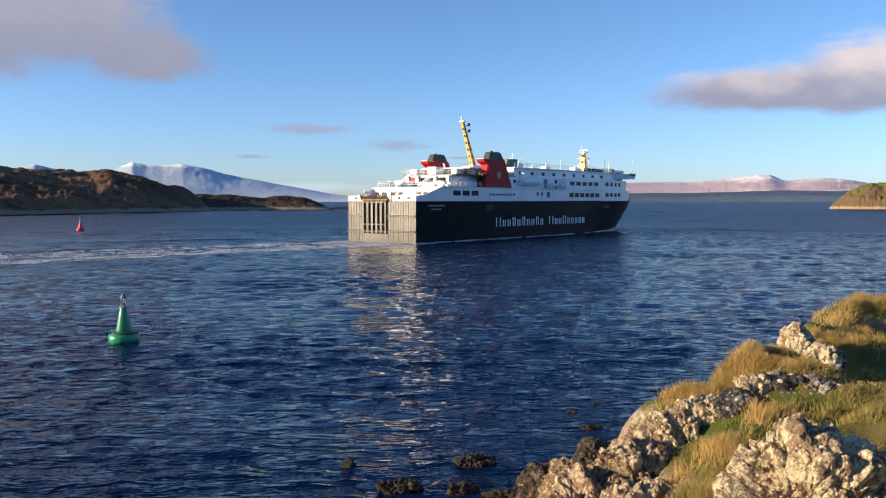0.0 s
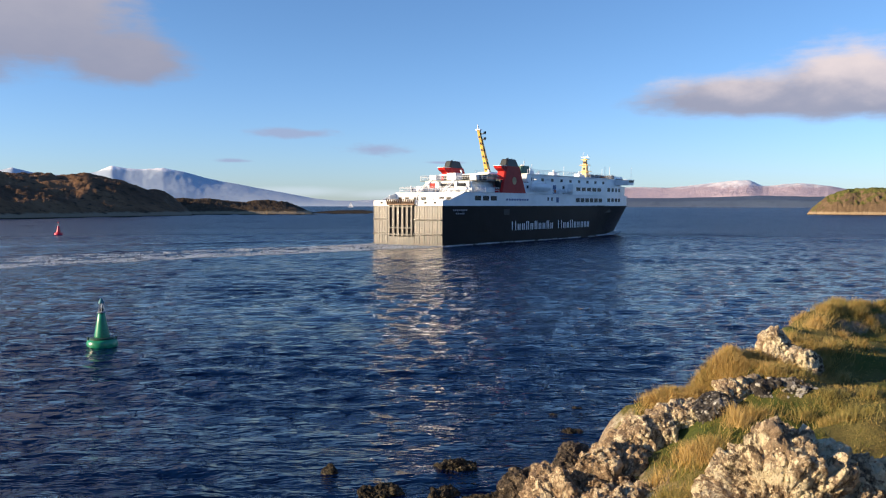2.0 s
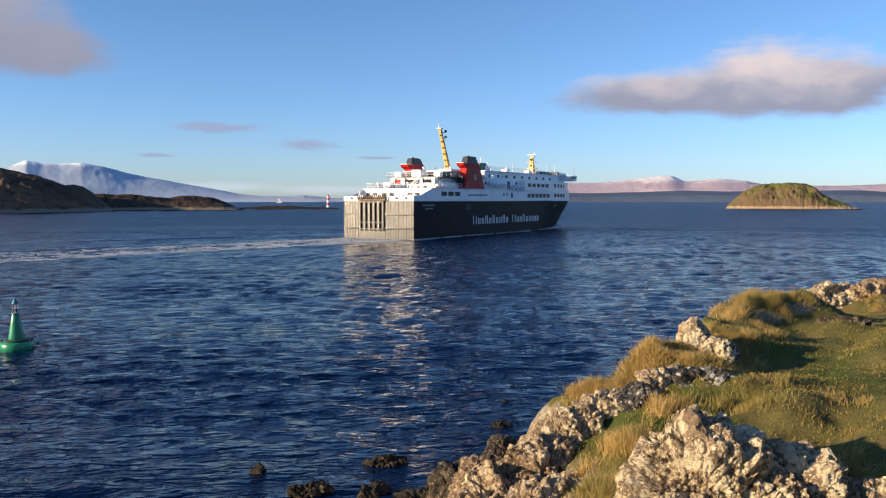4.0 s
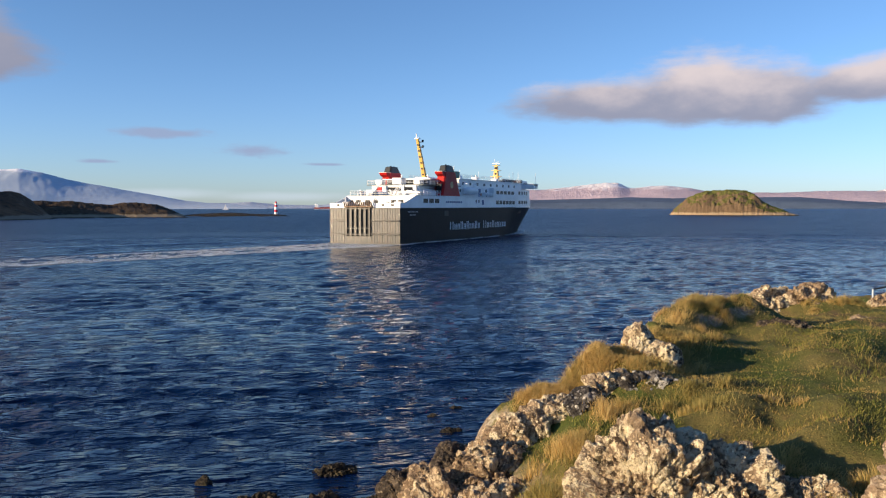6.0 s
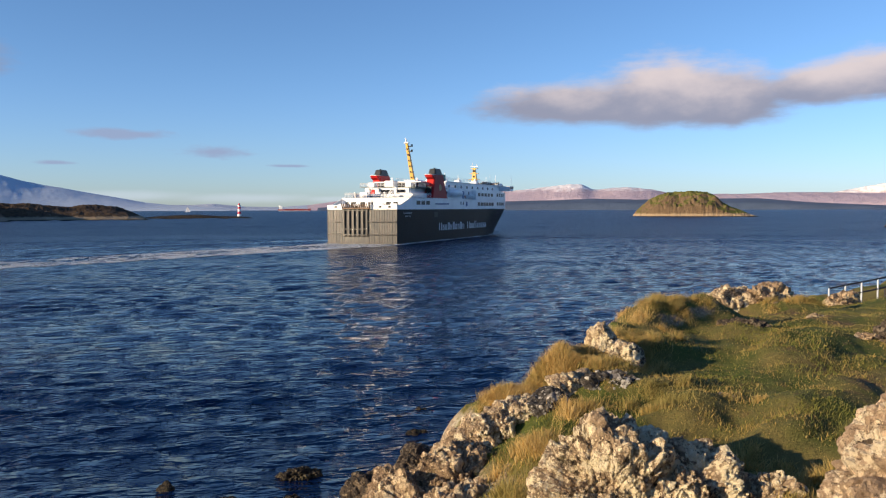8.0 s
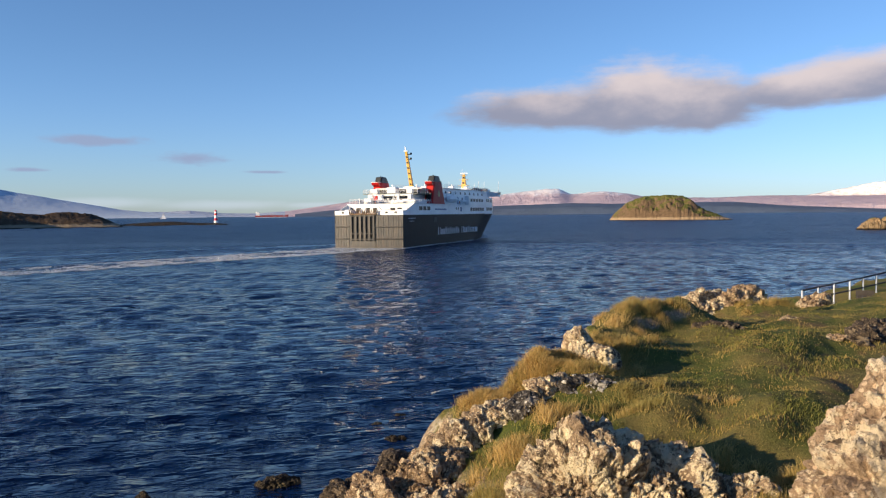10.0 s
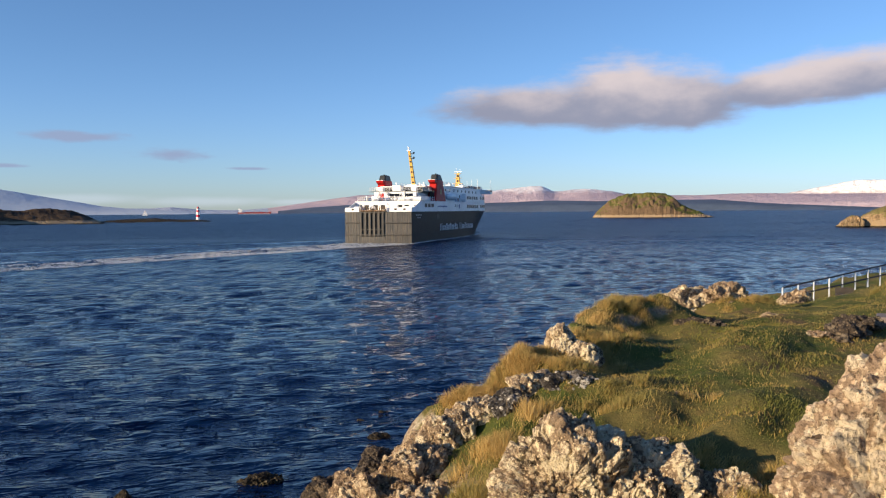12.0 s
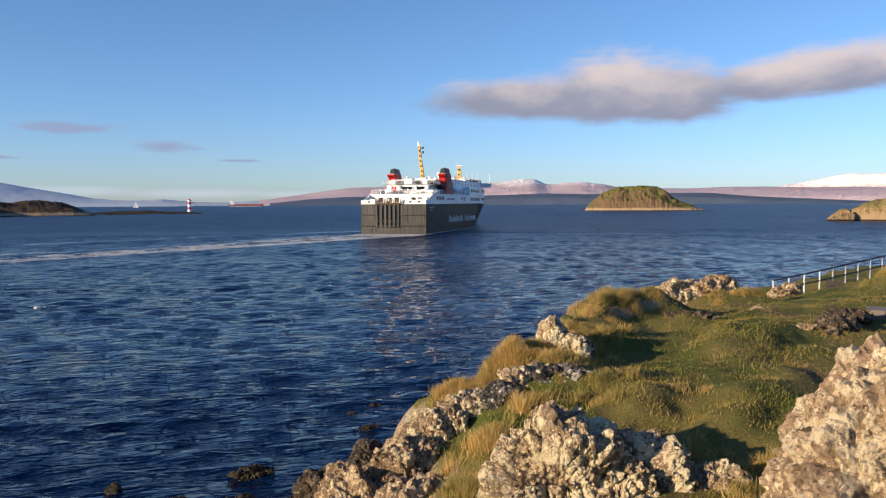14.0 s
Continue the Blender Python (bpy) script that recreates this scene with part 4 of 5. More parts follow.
def build_distance():
    ridge("haze_lowland", "low wooded coast across the sound, tinted dark blue for haze", [(3.5, 0.05), (6, 0.3), (9, 0.48), (14, 0.5), (17, 0.5), (20, 0.56), (23, 0.66), (26, 0.58), (31, 0.62), (34, 0.62), (37, 0.35), (40, 0.2), (44, 0.0), (52, 0.0)],
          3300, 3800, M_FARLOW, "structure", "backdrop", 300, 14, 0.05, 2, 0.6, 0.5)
    ridge("far_hills", "moorland hills tinted pink for haze and low sun, dusted with snow", [(2.8, 0.25), (5.5, 0.62), (9.1, 1.12), (12, 1.2), (15, 1.25), (17, 1.2), (18.5, 1.36), (20.0, 1.52), (21.4, 1.68), (22.2, 1.66), (23.0, 1.3), (23.4, 1.28),
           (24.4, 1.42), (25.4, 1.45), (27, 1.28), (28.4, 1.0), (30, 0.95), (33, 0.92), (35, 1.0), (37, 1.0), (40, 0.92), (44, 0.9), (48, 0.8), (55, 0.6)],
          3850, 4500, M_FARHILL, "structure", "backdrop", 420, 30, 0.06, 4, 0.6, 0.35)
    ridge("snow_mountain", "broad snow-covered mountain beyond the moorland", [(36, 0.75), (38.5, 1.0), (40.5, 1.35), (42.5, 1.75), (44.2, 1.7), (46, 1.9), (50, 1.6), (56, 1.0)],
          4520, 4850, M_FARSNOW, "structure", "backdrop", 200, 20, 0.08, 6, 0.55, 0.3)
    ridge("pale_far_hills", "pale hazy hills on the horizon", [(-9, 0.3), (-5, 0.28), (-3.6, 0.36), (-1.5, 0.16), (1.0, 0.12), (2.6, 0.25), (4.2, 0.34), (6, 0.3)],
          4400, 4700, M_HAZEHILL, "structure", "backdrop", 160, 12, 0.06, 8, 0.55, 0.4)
    ridge("haze_blue_mountain", "mountain ridge tinted blue for haze, with a snowy summit", [(-36, 1.6), (-30, 1.7), (-28.4, 1.9), (-27.0, 2.28), (-25.6, 1.95), (-23.8, 1.85), (-22.2, 2.1), (-21.2, 2.52), (-20.3, 2.36), (-19.2, 2.34), (-18.0, 2.45), (-16.6, 2.2),
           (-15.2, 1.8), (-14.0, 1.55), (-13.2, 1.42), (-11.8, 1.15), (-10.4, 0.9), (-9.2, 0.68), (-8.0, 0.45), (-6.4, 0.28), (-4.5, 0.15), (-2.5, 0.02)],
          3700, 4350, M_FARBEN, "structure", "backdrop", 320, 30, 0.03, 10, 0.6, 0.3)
    ridge("heather_hill", "dark heather-brown island hill above a rocky shore", [(-48, 1.6), (-40, 1.9), (-33, 2.1), (-28.9, 2.05), (-27, 1.98), (-25.2, 1.92), (-24, 1.85), (-22.6, 1.92), (-21.6, 1.72), (-20.6, 1.55), (-19.6, 1.18), (-18.9, 0.98),
           (-18.6, 1.08), (-17.9, 0.85), (-17.3, 0.42), (-16.9, 0.1), (-16.2, -0.55), (-16.0, -0.75)],
          lambda a: 455 + 9.0 * np.clip(a + 29, 0, 14), 760, M_HEATH, "structure", "hill", 340, 60, 0.27, 12, 0.55, 0.16)
    ridge("low_headland", "low brown headland with a pale rocky foreshore", [(-19.5, 0.5), (-17.5, 0.32), (-16.4, 0.36), (-15, 0.30), (-13.6, 0.22), (-12.6, 0.16), (-11.5, 0.24), (-10.6, 0.22), (-9.8, 0.14), (-9.1, -0.05), (-8.5, -0.35), (-7.9, -0.6), (-7.6, -0.7)],
          640, 860, M_ISLET, "structure", "hill", 240, 40, 0.4, 14, 0.5, 0.22)
    ridge("skerry", "low dark skerry carrying a light beacon", [(-8.6, -0.62), (-7.6, -0.5), (-6.4, -0.42), (-5.4, -0.40), (-4.6, -0.38), (-3.6, -0.46), (-2.6, -0.5), (-1.9, -0.5), (-1.2, -0.58), (-0.7, -0.66)],
          705, 790, M_REEF, "structure", "skerry", 140, 14, 0.2, 16, 0.5, 0.5)

    # unseen mainland behind and beside the lookout, added dark for the hull's reflections
    ridge("wooded_mainland", "dark wooded mainland slope behind the headland", [(58, 1.0), (63, 5.0), (70, 7.5), (80, 8.5), (95, 8.0), (120, 9.5), (150, 9.0), (180, 9.0), (205, 7.0), (222, 3.0), (228, 0.5)],
          170, 520, M_WOODED, "structure", "hill", 220, 24, 0.2, 18, 0.6, 0.1)


build_distance()


def island(name, label, az0, az1, dist, profile, deep, mat, seed, rug=0.1, top=0.75):
    """A steep-sided island: profile rows are (share of its width, height in metres)."""
    a0, a1 = radians(az0), radians(az1)
    p0, p1 = Vector((math.sin(a0), math.cos(a0), 0)) * dist, Vector((math.sin(a1), math.cos(a1), 0)) * dist
    along = p1 - p0
    back = Vector((-along.y, along.x, 0)).normalized()
    u = np.linspace(-0.02, 1.02, 200)
    v = np.linspace(0, 1, 70)
    U, V = np.meshgrid(u, v)
    h = np.interp(u, [p[0] for p in profile], [p[1] for p in profile])[None, :]
    W = deep * np.sqrt(np.clip(1 - (2 * np.clip(u, 0, 1) - 1) ** 2, 0.02, 1))[None, :]
    X = p0.x + along.x * U + back.x * (V - 0.15) * W
    Y = p0.y + along.y * U + back.y * (V - 0.15) * W
    s = np.minimum(V, 1 - V) * 2
    L = along.length
    n1 = value_noise(X / L * 14, Y / L * 14, seed, 5, 0.6)
    n2 = np.abs(value_noise(X / L * 30, Y / L * 30, seed + 9, 4, 0.6))
    rise = 0.42 * smooth01(s / 0.10 + 0.12 * n1) + 0.58 * smooth01((s - 0.05 + 0.10 * n1) / 0.5) ** top
    Z = h * rise * (1 + rug * n1) - n2 * 4.0 * smooth01(s / 0.05) * (1 - smooth01(s / 0.4)) + 0.25 * n1
    Z = np.where((s < 1e-6) | (U < 0) | (U > 1), -2.0, Z)
    ob = new(name, grid_mesh(name, X, Y, Z, mat))
    return tagged(ob, label, "island", kind="structure")


island("green_island", "flat-topped green island with tawny cliffs", 25.75, 33.95, 770,
       [(0, 0.5), (0.03, 5.5), (0.08, 10.5), (0.13, 15), (0.2, 19), (0.28, 21.8), (0.35, 22.4), (0.5, 22.7), (0.58, 22.3), (0.64, 20), (0.7, 15.5), (0.76, 11), (0.8, 8.5), (0.84, 7), (0.88, 5.5), (0.93, 2.5), (1, 0.4)], 90, M_ISLAND, 5)
island("rocky_island", "low tawny rock island", 42.35, 56, 368, [(0, 1.5), (0.03, 4.4), (0.07, 6.6), (0.12, 8.2), (0.2, 9.2), (0.4, 10.5), (0.7, 10), (1, 1)], 46, M_SKERRY, 8, 0.12, 0.6)
island("rock_islet", "small rounded tawny rock off the island", 41.35, 43.0, 361, [(0, 0.3), (0.2, 2.4), (0.5, 4.3), (0.75, 4.5), (1, 2.5)], 14, M_SKERRY, 9, 0.15, 0.6)


# ---------- ferry ----------
HB = 8.72          # half breadth
BOW_DECK, BOW_WL = 104.0, 94.5


def hull_half(u, z):
    deck = HB * (1 - max(0.0, (u - 0.655) / 0.345) ** 2.3)
    wl = HB * (1 - max(0.0, (u - 0.58) / 0.42) ** 1.7)
    k = min(1.0, max(0.0, z / 8.0))
    return max(0.05, wl + (deck - wl) * k ** 1.3)


def deck_half(x):
    return hull_half(min(1.0, x / BOW_DECK), 8.0)


def hull_shape():
    s = Shape()
    levels = (7.8, 6.2, 4.6, 3.0, 1.5, 0.0, -1.5)
    rings = []
    for i in range(61):
        u = i / 60
        ring = []
        for side, zs in ((-1, levels), (1, levels[::-1])):
            for z in zs:
                top = z + (0.75 * u ** 5 if z > 7 else 0.0)
                x = u * (BOW_WL + (BOW_DECK - BOW_WL) * max(0.0, z / 7.8))
                ring.append((x, side * hull_half(u, z), top))
        rings.append(ring)
    return s.loft(rings)


def house(s, x0, x1, half, z0, z1, nose=0.0, steps=10):
    """A deckhouse whose sides follow the deck's edge towards the bow."""
    xs = [x0 + (x1 - x0) * i / steps for i in range(steps + 1)]
    right = [(x, -min(half, deck_half(x) - 0.02 + nose)) for x in xs]
    return s.slab(right + [(x, -y) for x, y in right[::-1]], z0, z1)


def railing_parts(parent, points, height=1.05, gap=1.8, name="railing"):
    s = Shape()
    for a, b in zip(points, points[1:]):
        a, b = Vector(a), Vector(b)
        n = max(1, round((b - a).length / gap))
        for i in range(n + 1):
            p = a.lerp(b, i / n)
            s.rod(p, p + Vector((0, 0, height)), 0.04, n=4)
        for k in (0.4, 0.72, 1.0):
            s.rod(a + Vector((0, 0, height * k)), b + Vector((0, 0, height * k)), 0.035, n=4)
    return part(name, s, M_WHITE, parent)


def build_ferry():
    ferry = thing("ferry", "car ferry with black hull, white decks and twin red funnels", "ferry")
    part("hull", hull_shape(), M_BLACK, ferry, "glossy black hull")
    # stern: scuffed plating in three fields with belts, and the raised ramp
    for y0, y1 in ((4.45, 8.7), (-8.7, -1.75)):
        for z0, z1 in ((-0.4, 2.1), (2.35, 4.95), (5.2, 7.75)):
            n = int((y1 - y0) / 0.62)
            wave = []
            for i in range(n):
                a, w = y0 + (y1 - y0) * i / n, (y1 - y0) / n
                wave += [(-0.10, a), (-0.10, a + w * 0.70), (-0.15, a + w * 0.76), (-0.15, a + w * 0.94)]
            plate = Shape().slab([(0.04, y0)] + wave + [(-0.10, y1), (0.04, y1)], z0, z1)
            part("stern_plate", plate, M_STERN, ferry, "scuffed grey-brown stern plating")
        for z in (2.1, 4.95):
            part("fender_belt", Shape().box(-0.42, 0.0, y0, y1, z, z + 0.27, 0.06), M_STERN, ferry)
    part("stern_sill", Shape().box(-0.12, 0.03, -1.75, 4.45, -0.4, 1.75, 0.03), M_STERN, ferry)
    ramp = part("stern_ramp", Shape().box(-0.08, 0.05, -1.75, 4.45, 1.78, 8.2), M_DARK, ferry, "raised rusty stern ramp")
    for i in range(6):
        y = -1.45 + i * 1.16
        w = 0.20 if i in (0, 5) else 0.29
        part("ramp_beam", Shape().box(-0.45, -0.08, y - w, y + w, 1.8, 7.9, 0.04), M_STERN, ramp)
    for z in (2.0, 3.3, 7.5):
        part("ramp_crossbar", Shape().box(-0.5, -0.06, -1.7, 4.4, z, z + 0.28, 0.04), M_STERN, ramp)
    comb = Shape().box(-0.75, -0.1, -2.3, 4.7, 7.95, 8.2)
    for i in range(15):
        y = -2.2 + i * 0.48
        comb.profile_y([(-0.3, 8.15), (-0.8, 8.2), (-1.0, 9.1), (-0.85, 9.15)], y, y + 0.14)
    part("ramp_flap", comb, M_RUST, ramp, "rust-brown fingered ramp flap")
    for y in (-2.2, 4.9):
        arm = Shape().rod((-0.3, y, 8.0), (0.5, y, 9.9), 0.09).rod((0.5, y, 9.9), (3.0, y, 9.0), 0.07)
        part("ramp_winch_arm", arm, M_WHITE, ramp)
    # bulwark round the mooring deck
    part("stern_bulwark", Shape().box(-0.06, 0.16, -8.55, -2.4, 7.8, 8.85, 0.03), M_WHITE, ferry)
    part("stern_bulwark", Shape().box(-0.06, 0.16, 4.9, 8.55, 7.8, 8.85, 0.03), M_WHITE, ferry)
    for s in (-1, 1):
        y = s * 8.72
        part("side_bulwark", Shape().profile_y([(-0.06, 7.8), (-0.06, 8.85), (2.2, 8.95), (6.8, 10.35), (6.8, 7.8)], min(y, y - s * 0.16), max(y, y - s * 0.16)), M_WHITE, ferry)
    part("mooring_deck", Shape().box(0.15, 6.8, -8.5, 8.5, 7.82, 7.95), M_DECK, ferry)
    for y in (-6.9, -4.6, 6.6, 1.4):
        part("fairlead", Shape().box(-0.12, 0.02, y - 0.32, y + 0.32, 8.2, 8.6, 0.05), M_DARK, ferry)
    for y in (-6.6, -3.6, 2.6, 6.4):
        part("winch", Shape().box(2.2, 3.4, y - 0.5, y + 0.5, 7.95, 8.5).rod((2.8, y - 0.8, 8.75), (2.8, y + 0.8, 8.75), 0.42, n=12), M_WHITE, ferry)
    # decks and houses
    low = Shape()
    house(low, 6.8, 93.0, HB, 7.8, 10.5, 0.0, 24)
    part("lower_house", low, M_WHITE, ferry)
    for y in (-7.6, -5.2, -3.4, 1.2, 3.2, 5.6, 7.4):
        w = 0.42 if abs(y) > 6 else 0.62
        part("aft_opening", Shape().box(6.7, 6.85, y - w, y + w, 8.35 if abs(y) < 6 else 8.9, 9.55, 0.05), M_DARK, ferry)
    mid = Shape()
    mid.box(13.5, 31.5, -6.1, 6.1, 10.5, 13.0, 0.1)
    part("aft_lounge", mid, M_WHITE, ferry)
    part("boat_deck_house", Shape().box(31.5, 53.0, -7.4, 7.4, 10.5, 13.0, 0.06), M_WHITE, ferry)
    fore = Shape()
    house(fore, 53.0, 88.5, 8.68, 10.5, 13.05, -0.05, 14)
    part("forward_house", fore, M_WHITE, ferry)
    part("upper_house", Shape().box(34.0, 80.0, -6.9, 6.9, 13.0, 14.9, 0.08), M_WHITE, ferry)
    part("aft_upper_house", Shape().box(20.5, 34.0, -4.8, 4.8, 13.0, 14.4, 0.1), M_WHITE, ferry)
    terrace = Shape().box(8.0, 31.5, -8.5, 8.5, 10.5, 10.62).box(13.4, 34.0, -7.4, 7.4, 13.0, 13.16)
    part("terrace_deck", terrace, M_DECK, ferry)
    part("roof_edge", Shape().box(33.8, 80.4, -7.25, 7.25, 14.9, 15.08), M_WHITE, ferry)
    # wheelhouse with wings
    wheel = Shape().profile_y([(80.0, 13.0), (80.0, 15.9), (88.6, 15.9), (89.4, 14.8), (87.6, 13.0)], -5.4, 5.4)
    part("wheelhouse", wheel, M_WHITE, ferry)
    part("wheelhouse_window", Shape().profile_y([(84.0, 14.3), (84.0, 15.3), (89.08, 15.3), (89.42, 14.75), (89.0, 14.3)], -5.46, 5.46), M_GLASS, ferry)
    for s in (-1, 1):
        y0, y1 = sorted((s * 5.4, s * 9.35))
        wing = Shape().profile_y([(84.2, 13.5), (83.8, 15.0), (88.0, 15.0), (87.3, 13.5)], y0, y1)
        part("bridge_wing", wing, M_WHITE, ferry)
        yy = s * 9.38
        part("wing_window", Shape().profile_y([(84.3, 14.2), (84.2, 14.8), (87.6, 14.8), (87.3, 14.2)], min(yy, yy - s * 0.1), max(yy, yy - s * 0.1)), M_GLASS, ferry)
    # windows and doors on both sides
    for s in (-1, 1):
        def pane(x0, x1, z0, z1, mat=M_GLASS, nm="window", half=None):
            h = (half if half else min(HB, deck_half((x0 + x1) / 2) + 0.02)) + 0.015
            y0, y1 = sorted((s * h, s * (h - 0.12)))
            part(nm, Shape().box(x0, x1, y0, y1, z0, z1, 0.03), mat, ferry)
        for i in range(3):
            pane(10.8 + i * 2.9, 13.1 + i * 2.9, 8.9, 9.85)
        for i in range(6):
            pane(54.5 + i * 2.5, 56.5 + i * 2.5, 8.7, 9.7)
        for i in range(5):
            pane(54.8 + i * 2.9, 56.9 + i * 2.9, 11.45, 12.35, half=8.66)
        for i in range(4):
            x = 72.4 + i * 2.6
            pane(x, x + 1.7, 8.85, 9.8)
            pane(x, x + 1.7, 11.5, 12.5, half=min(8.66, deck_half(x + 0.8) - 0.06))
        pane(40.4, 41.0, 9.0, 9.8, M_DARK, "doorway")
        pane(42.2, 42.8, 9.0, 9.8, M_DARK, "doorway")
        pane(44.6, 45.8, 8.6, 9.8, M_BLUE, "side_door")
        pane(45.2, 46.8, 10.7, 12.7, M_BLUE, "side_door", 7.41)
        pane(21.6, 23.9, 5.9, 7.1, M_DARK, "hull_opening", hull_half(0.23, 6.5) + 0.03)
        pane(71.6, 75.0, 6.0, 7.0, M_DARK, "hull_opening", hull_half(0.725, 6.5) + 0.08)
        for i in range(5):
            pane(33.2 + i * 2.1, 34.0 + i * 2.1, 11.7, 12.4, half=7.41)
        for i in range(9):
            pane(36.0 + i * 4.6, 37.2 + i * 4.6, 13.5, 14.2, half=6.91)
        pane(50.0, 51.0, 10.7, 12.6, M_DARK, "doorway", 7.41)
        part("deck_edge", Shape().box(7.0, 70.0, *sorted((s * 8.6, s * 8.86)), 10.42, 10.56, 0.03), M_WHITE, ferry)
        part("rubbing_strake", Shape().box(0.2, 66.0, *sorted((s * 8.55, s * 8.84)), 7.62, 7.8, 0.03), M_BLACK, ferry)
        for x in (26.0, 47.0, 60.0):
            part("deck_locker", Shape().box(x, x + 1.6, *sorted((s * 7.6, s * 8.2)), 10.6, 11.5, 0.05), M_WHITE, ferry)
        part("lifebuoy", Shape().rod((44.0, s * 8.62, 11.2), (44.0, s * 8.7, 11.2), 0.38, n=14), M_ORANGE, ferry)
        # plain bars in place of the lettering on the hull
        x = 24.8
        for k, (tall, wide) in enumerate([(1, 2.1)] + [(0, 1.5)] * 9 + [(None, 1.5)] + [(1, 2.2)] + [(0, 1.5), (0, 1.4), (1, 1.7)] + [(0, 1.45)] * 5):
            if tall is not None:
                top = 4.45 if tall or k in (3, 5, 8) else 3.95
                for dx in (0.12, wide - 0.62):
                    h = hull_half(x / 99.0, 3.4) + 0.03
                    y0, y1 = sorted((s * h, s * (h - 0.3)))
                    part("lettering_bar", Shape().box(x + dx, x + dx + 0.34, y0, y1, 2.55, top), M_LETTER, ferry, "white bar on the hull")
            x += wide + 0.32
        for i in range(9):
            pane(22.6 + i * 1.06, 23.3 + i * 1.06, 8.95, 9.35, M_BLUE, "small_lettering_bar", 8.74)
        for i in range(8):
            pane(3.4 + i * 0.62, 3.75 + i * 0.62, 6.8, 7.12, M_NAME, "name_bar", 8.735)
        for i in range(5):
            pane(4.3 + i * 0.62, 4.65 + i * 0.62, 6.15, 6.42, M_NAME, "name_bar", 8.735)
        # funnels
        yc = s * 7.45

        def ring(x0, x1, hw, z):
            return [(x0, yc - hw + 0.3, z), (x0 + 0.3, yc - hw, z), (x1 - 0.8, yc - hw, z), (x1, yc - hw + 0.6, z),
                    (x1, yc + hw - 0.6, z), (x1 - 0.8, yc + hw, z), (x0 + 0.3, yc + hw, z), (x0, yc + hw - 0.3, z)]
        fun = part("funnel", Shape().loft([ring(20.9, 31.6, 1.2, 10.5), ring(23.0, 29.0, 1.05, 16.3)]), M_RED, ferry, "red funnel with black top")
        part("funnel_top", Shape().loft([ring(22.9, 29.05, 1.06, 15.9), ring(23.7, 27.7, 0.88, 17.75), ring(23.9, 27.5, 0.72, 17.85)]), M_SOOT, fun)
        part("funnel_platform", Shape().profile_y([(23.6, 14.7), (21.3, 15.75), (21.0, 16.3), (23.6, 16.3)], yc - 0.95, yc + 0.95), M_RED, fun)
        part("funnel_cap", Shape().box(20.95, 23.2, yc - 0.98, yc + 0.98, 16.3, 16.38), M_WHITE, fun)
        part("funnel_grille", Shape().box(21.2, 22.0, yc - 0.65, yc + 0.65, 11.2, 13.4), M_DARK, fun)
        part("exhaust_pipe", Shape().rod((25.2, yc, 17.5), (25.0, yc, 18.05), 0.24), M_SOOT, fun)
        part("exhaust_pipe", Shape().rod((26.6, yc, 17.5), (26.5, yc, 17.98), 0.2), M_SOOT, fun)
        part("funnel_emblem", Shape().lathe([(0.5, 0), (0.82, 0), (0.82, 0.05), (0.5, 0.05)], n=20), M_GILT, fun, "pale gold ring").matrix_basis = pose(26.0, yc + s * 1.15, 13.2, -90 * s, 0, 0)
        # boats, rafts and rails
        boat = Shape()
        boat.loft([[(x, s * 8.0 + w * math.cos(a), 12.0 + h * math.sin(a)) for a in [k * math.tau / 12 for k in range(12)]]
                   for x, w, h in ((34.4, 0.15, 0.3), (35.2, 0.7, 0.75), (37, 0.85, 1.0), (40.5, 0.85, 1.0), (42.3, 0.7, 0.75), (43.0, 0.15, 0.3))])
        part("rescue_boat", boat, M_WHITE, ferry)
        for x in (35.5, 41.6):
            part("davit", Shape().rod((x, s * 7.2, 10.6), (x, s * 7.6, 13.9), 0.13).rod((x, s * 7.6, 13.9), (x, s * 8.6, 13.7), 0.11), M_WHITE, ferry)
        for i in range(3):
            part("life_raft", Shape().rod((47.6 + i * 1.8, s * 8.0, 11.4), (48.9 + i * 1.8, s * 8.0, 11.4), 0.42, n=10), M_WHITE, ferry)
        railing_parts(ferry, [(8.0, s * 8.55, 10.6), (20.0, s * 8.55, 10.6)])
        railing_parts(ferry, [(32.5, s * 8.6, 10.5), (52.8, s * 8.6, 10.5)])
        railing_parts(ferry, [(13.6, s * 7.3, 13.1), (34.0, s * 7.3, 13.1)])
        railing_parts(ferry, [(34.0, s * 7.1, 15.05), (80.0, s * 7.1, 15.05)], 1.0, 2.4)
    railing_parts(ferry, [(8.0, -8.5, 10.6), (8.0, 8.5, 10.6)])
    railing_parts(ferry, [(13.5, -7.3, 13.1), (13.5, 7.3, 13.1)])
    # stairs, lockers and vents of the after decks
    for y in (-2.6, 3.4):
        stair = Shape()
        for e in (-0.5, 0.44):
            stair.profile_y([(7.6, 10.6), (12.0, 13.2), (12.3, 13.2), (7.95, 10.6)], y + e, y + e + 0.06)
        for i in range(11):
            stair.box(7.9 + i * 0.4, 8.15 + i * 0.4, y - 0.44, y + 0.44, 10.78 + i * 0.236, 10.83 + i * 0.236)
        part("deck_stair", stair, M_WHITE, ferry)
    for x, y, a, h in ((10.5, 4.5, 0.9, 1.3), (11.5, -5.2, 0.8, 1.1), (16, 5.2, 0.9, 1.2), (16.5, 0.5, 1.2, 1.6), (18.4, -3.5, 0.8, 1.2)):
        z = 10.6 if x < 13 else 13.15
        part("deck_locker", Shape().box(x - a, x + a, y - a, y + a, z, z + h, 0.06), M_WHITE, ferry)
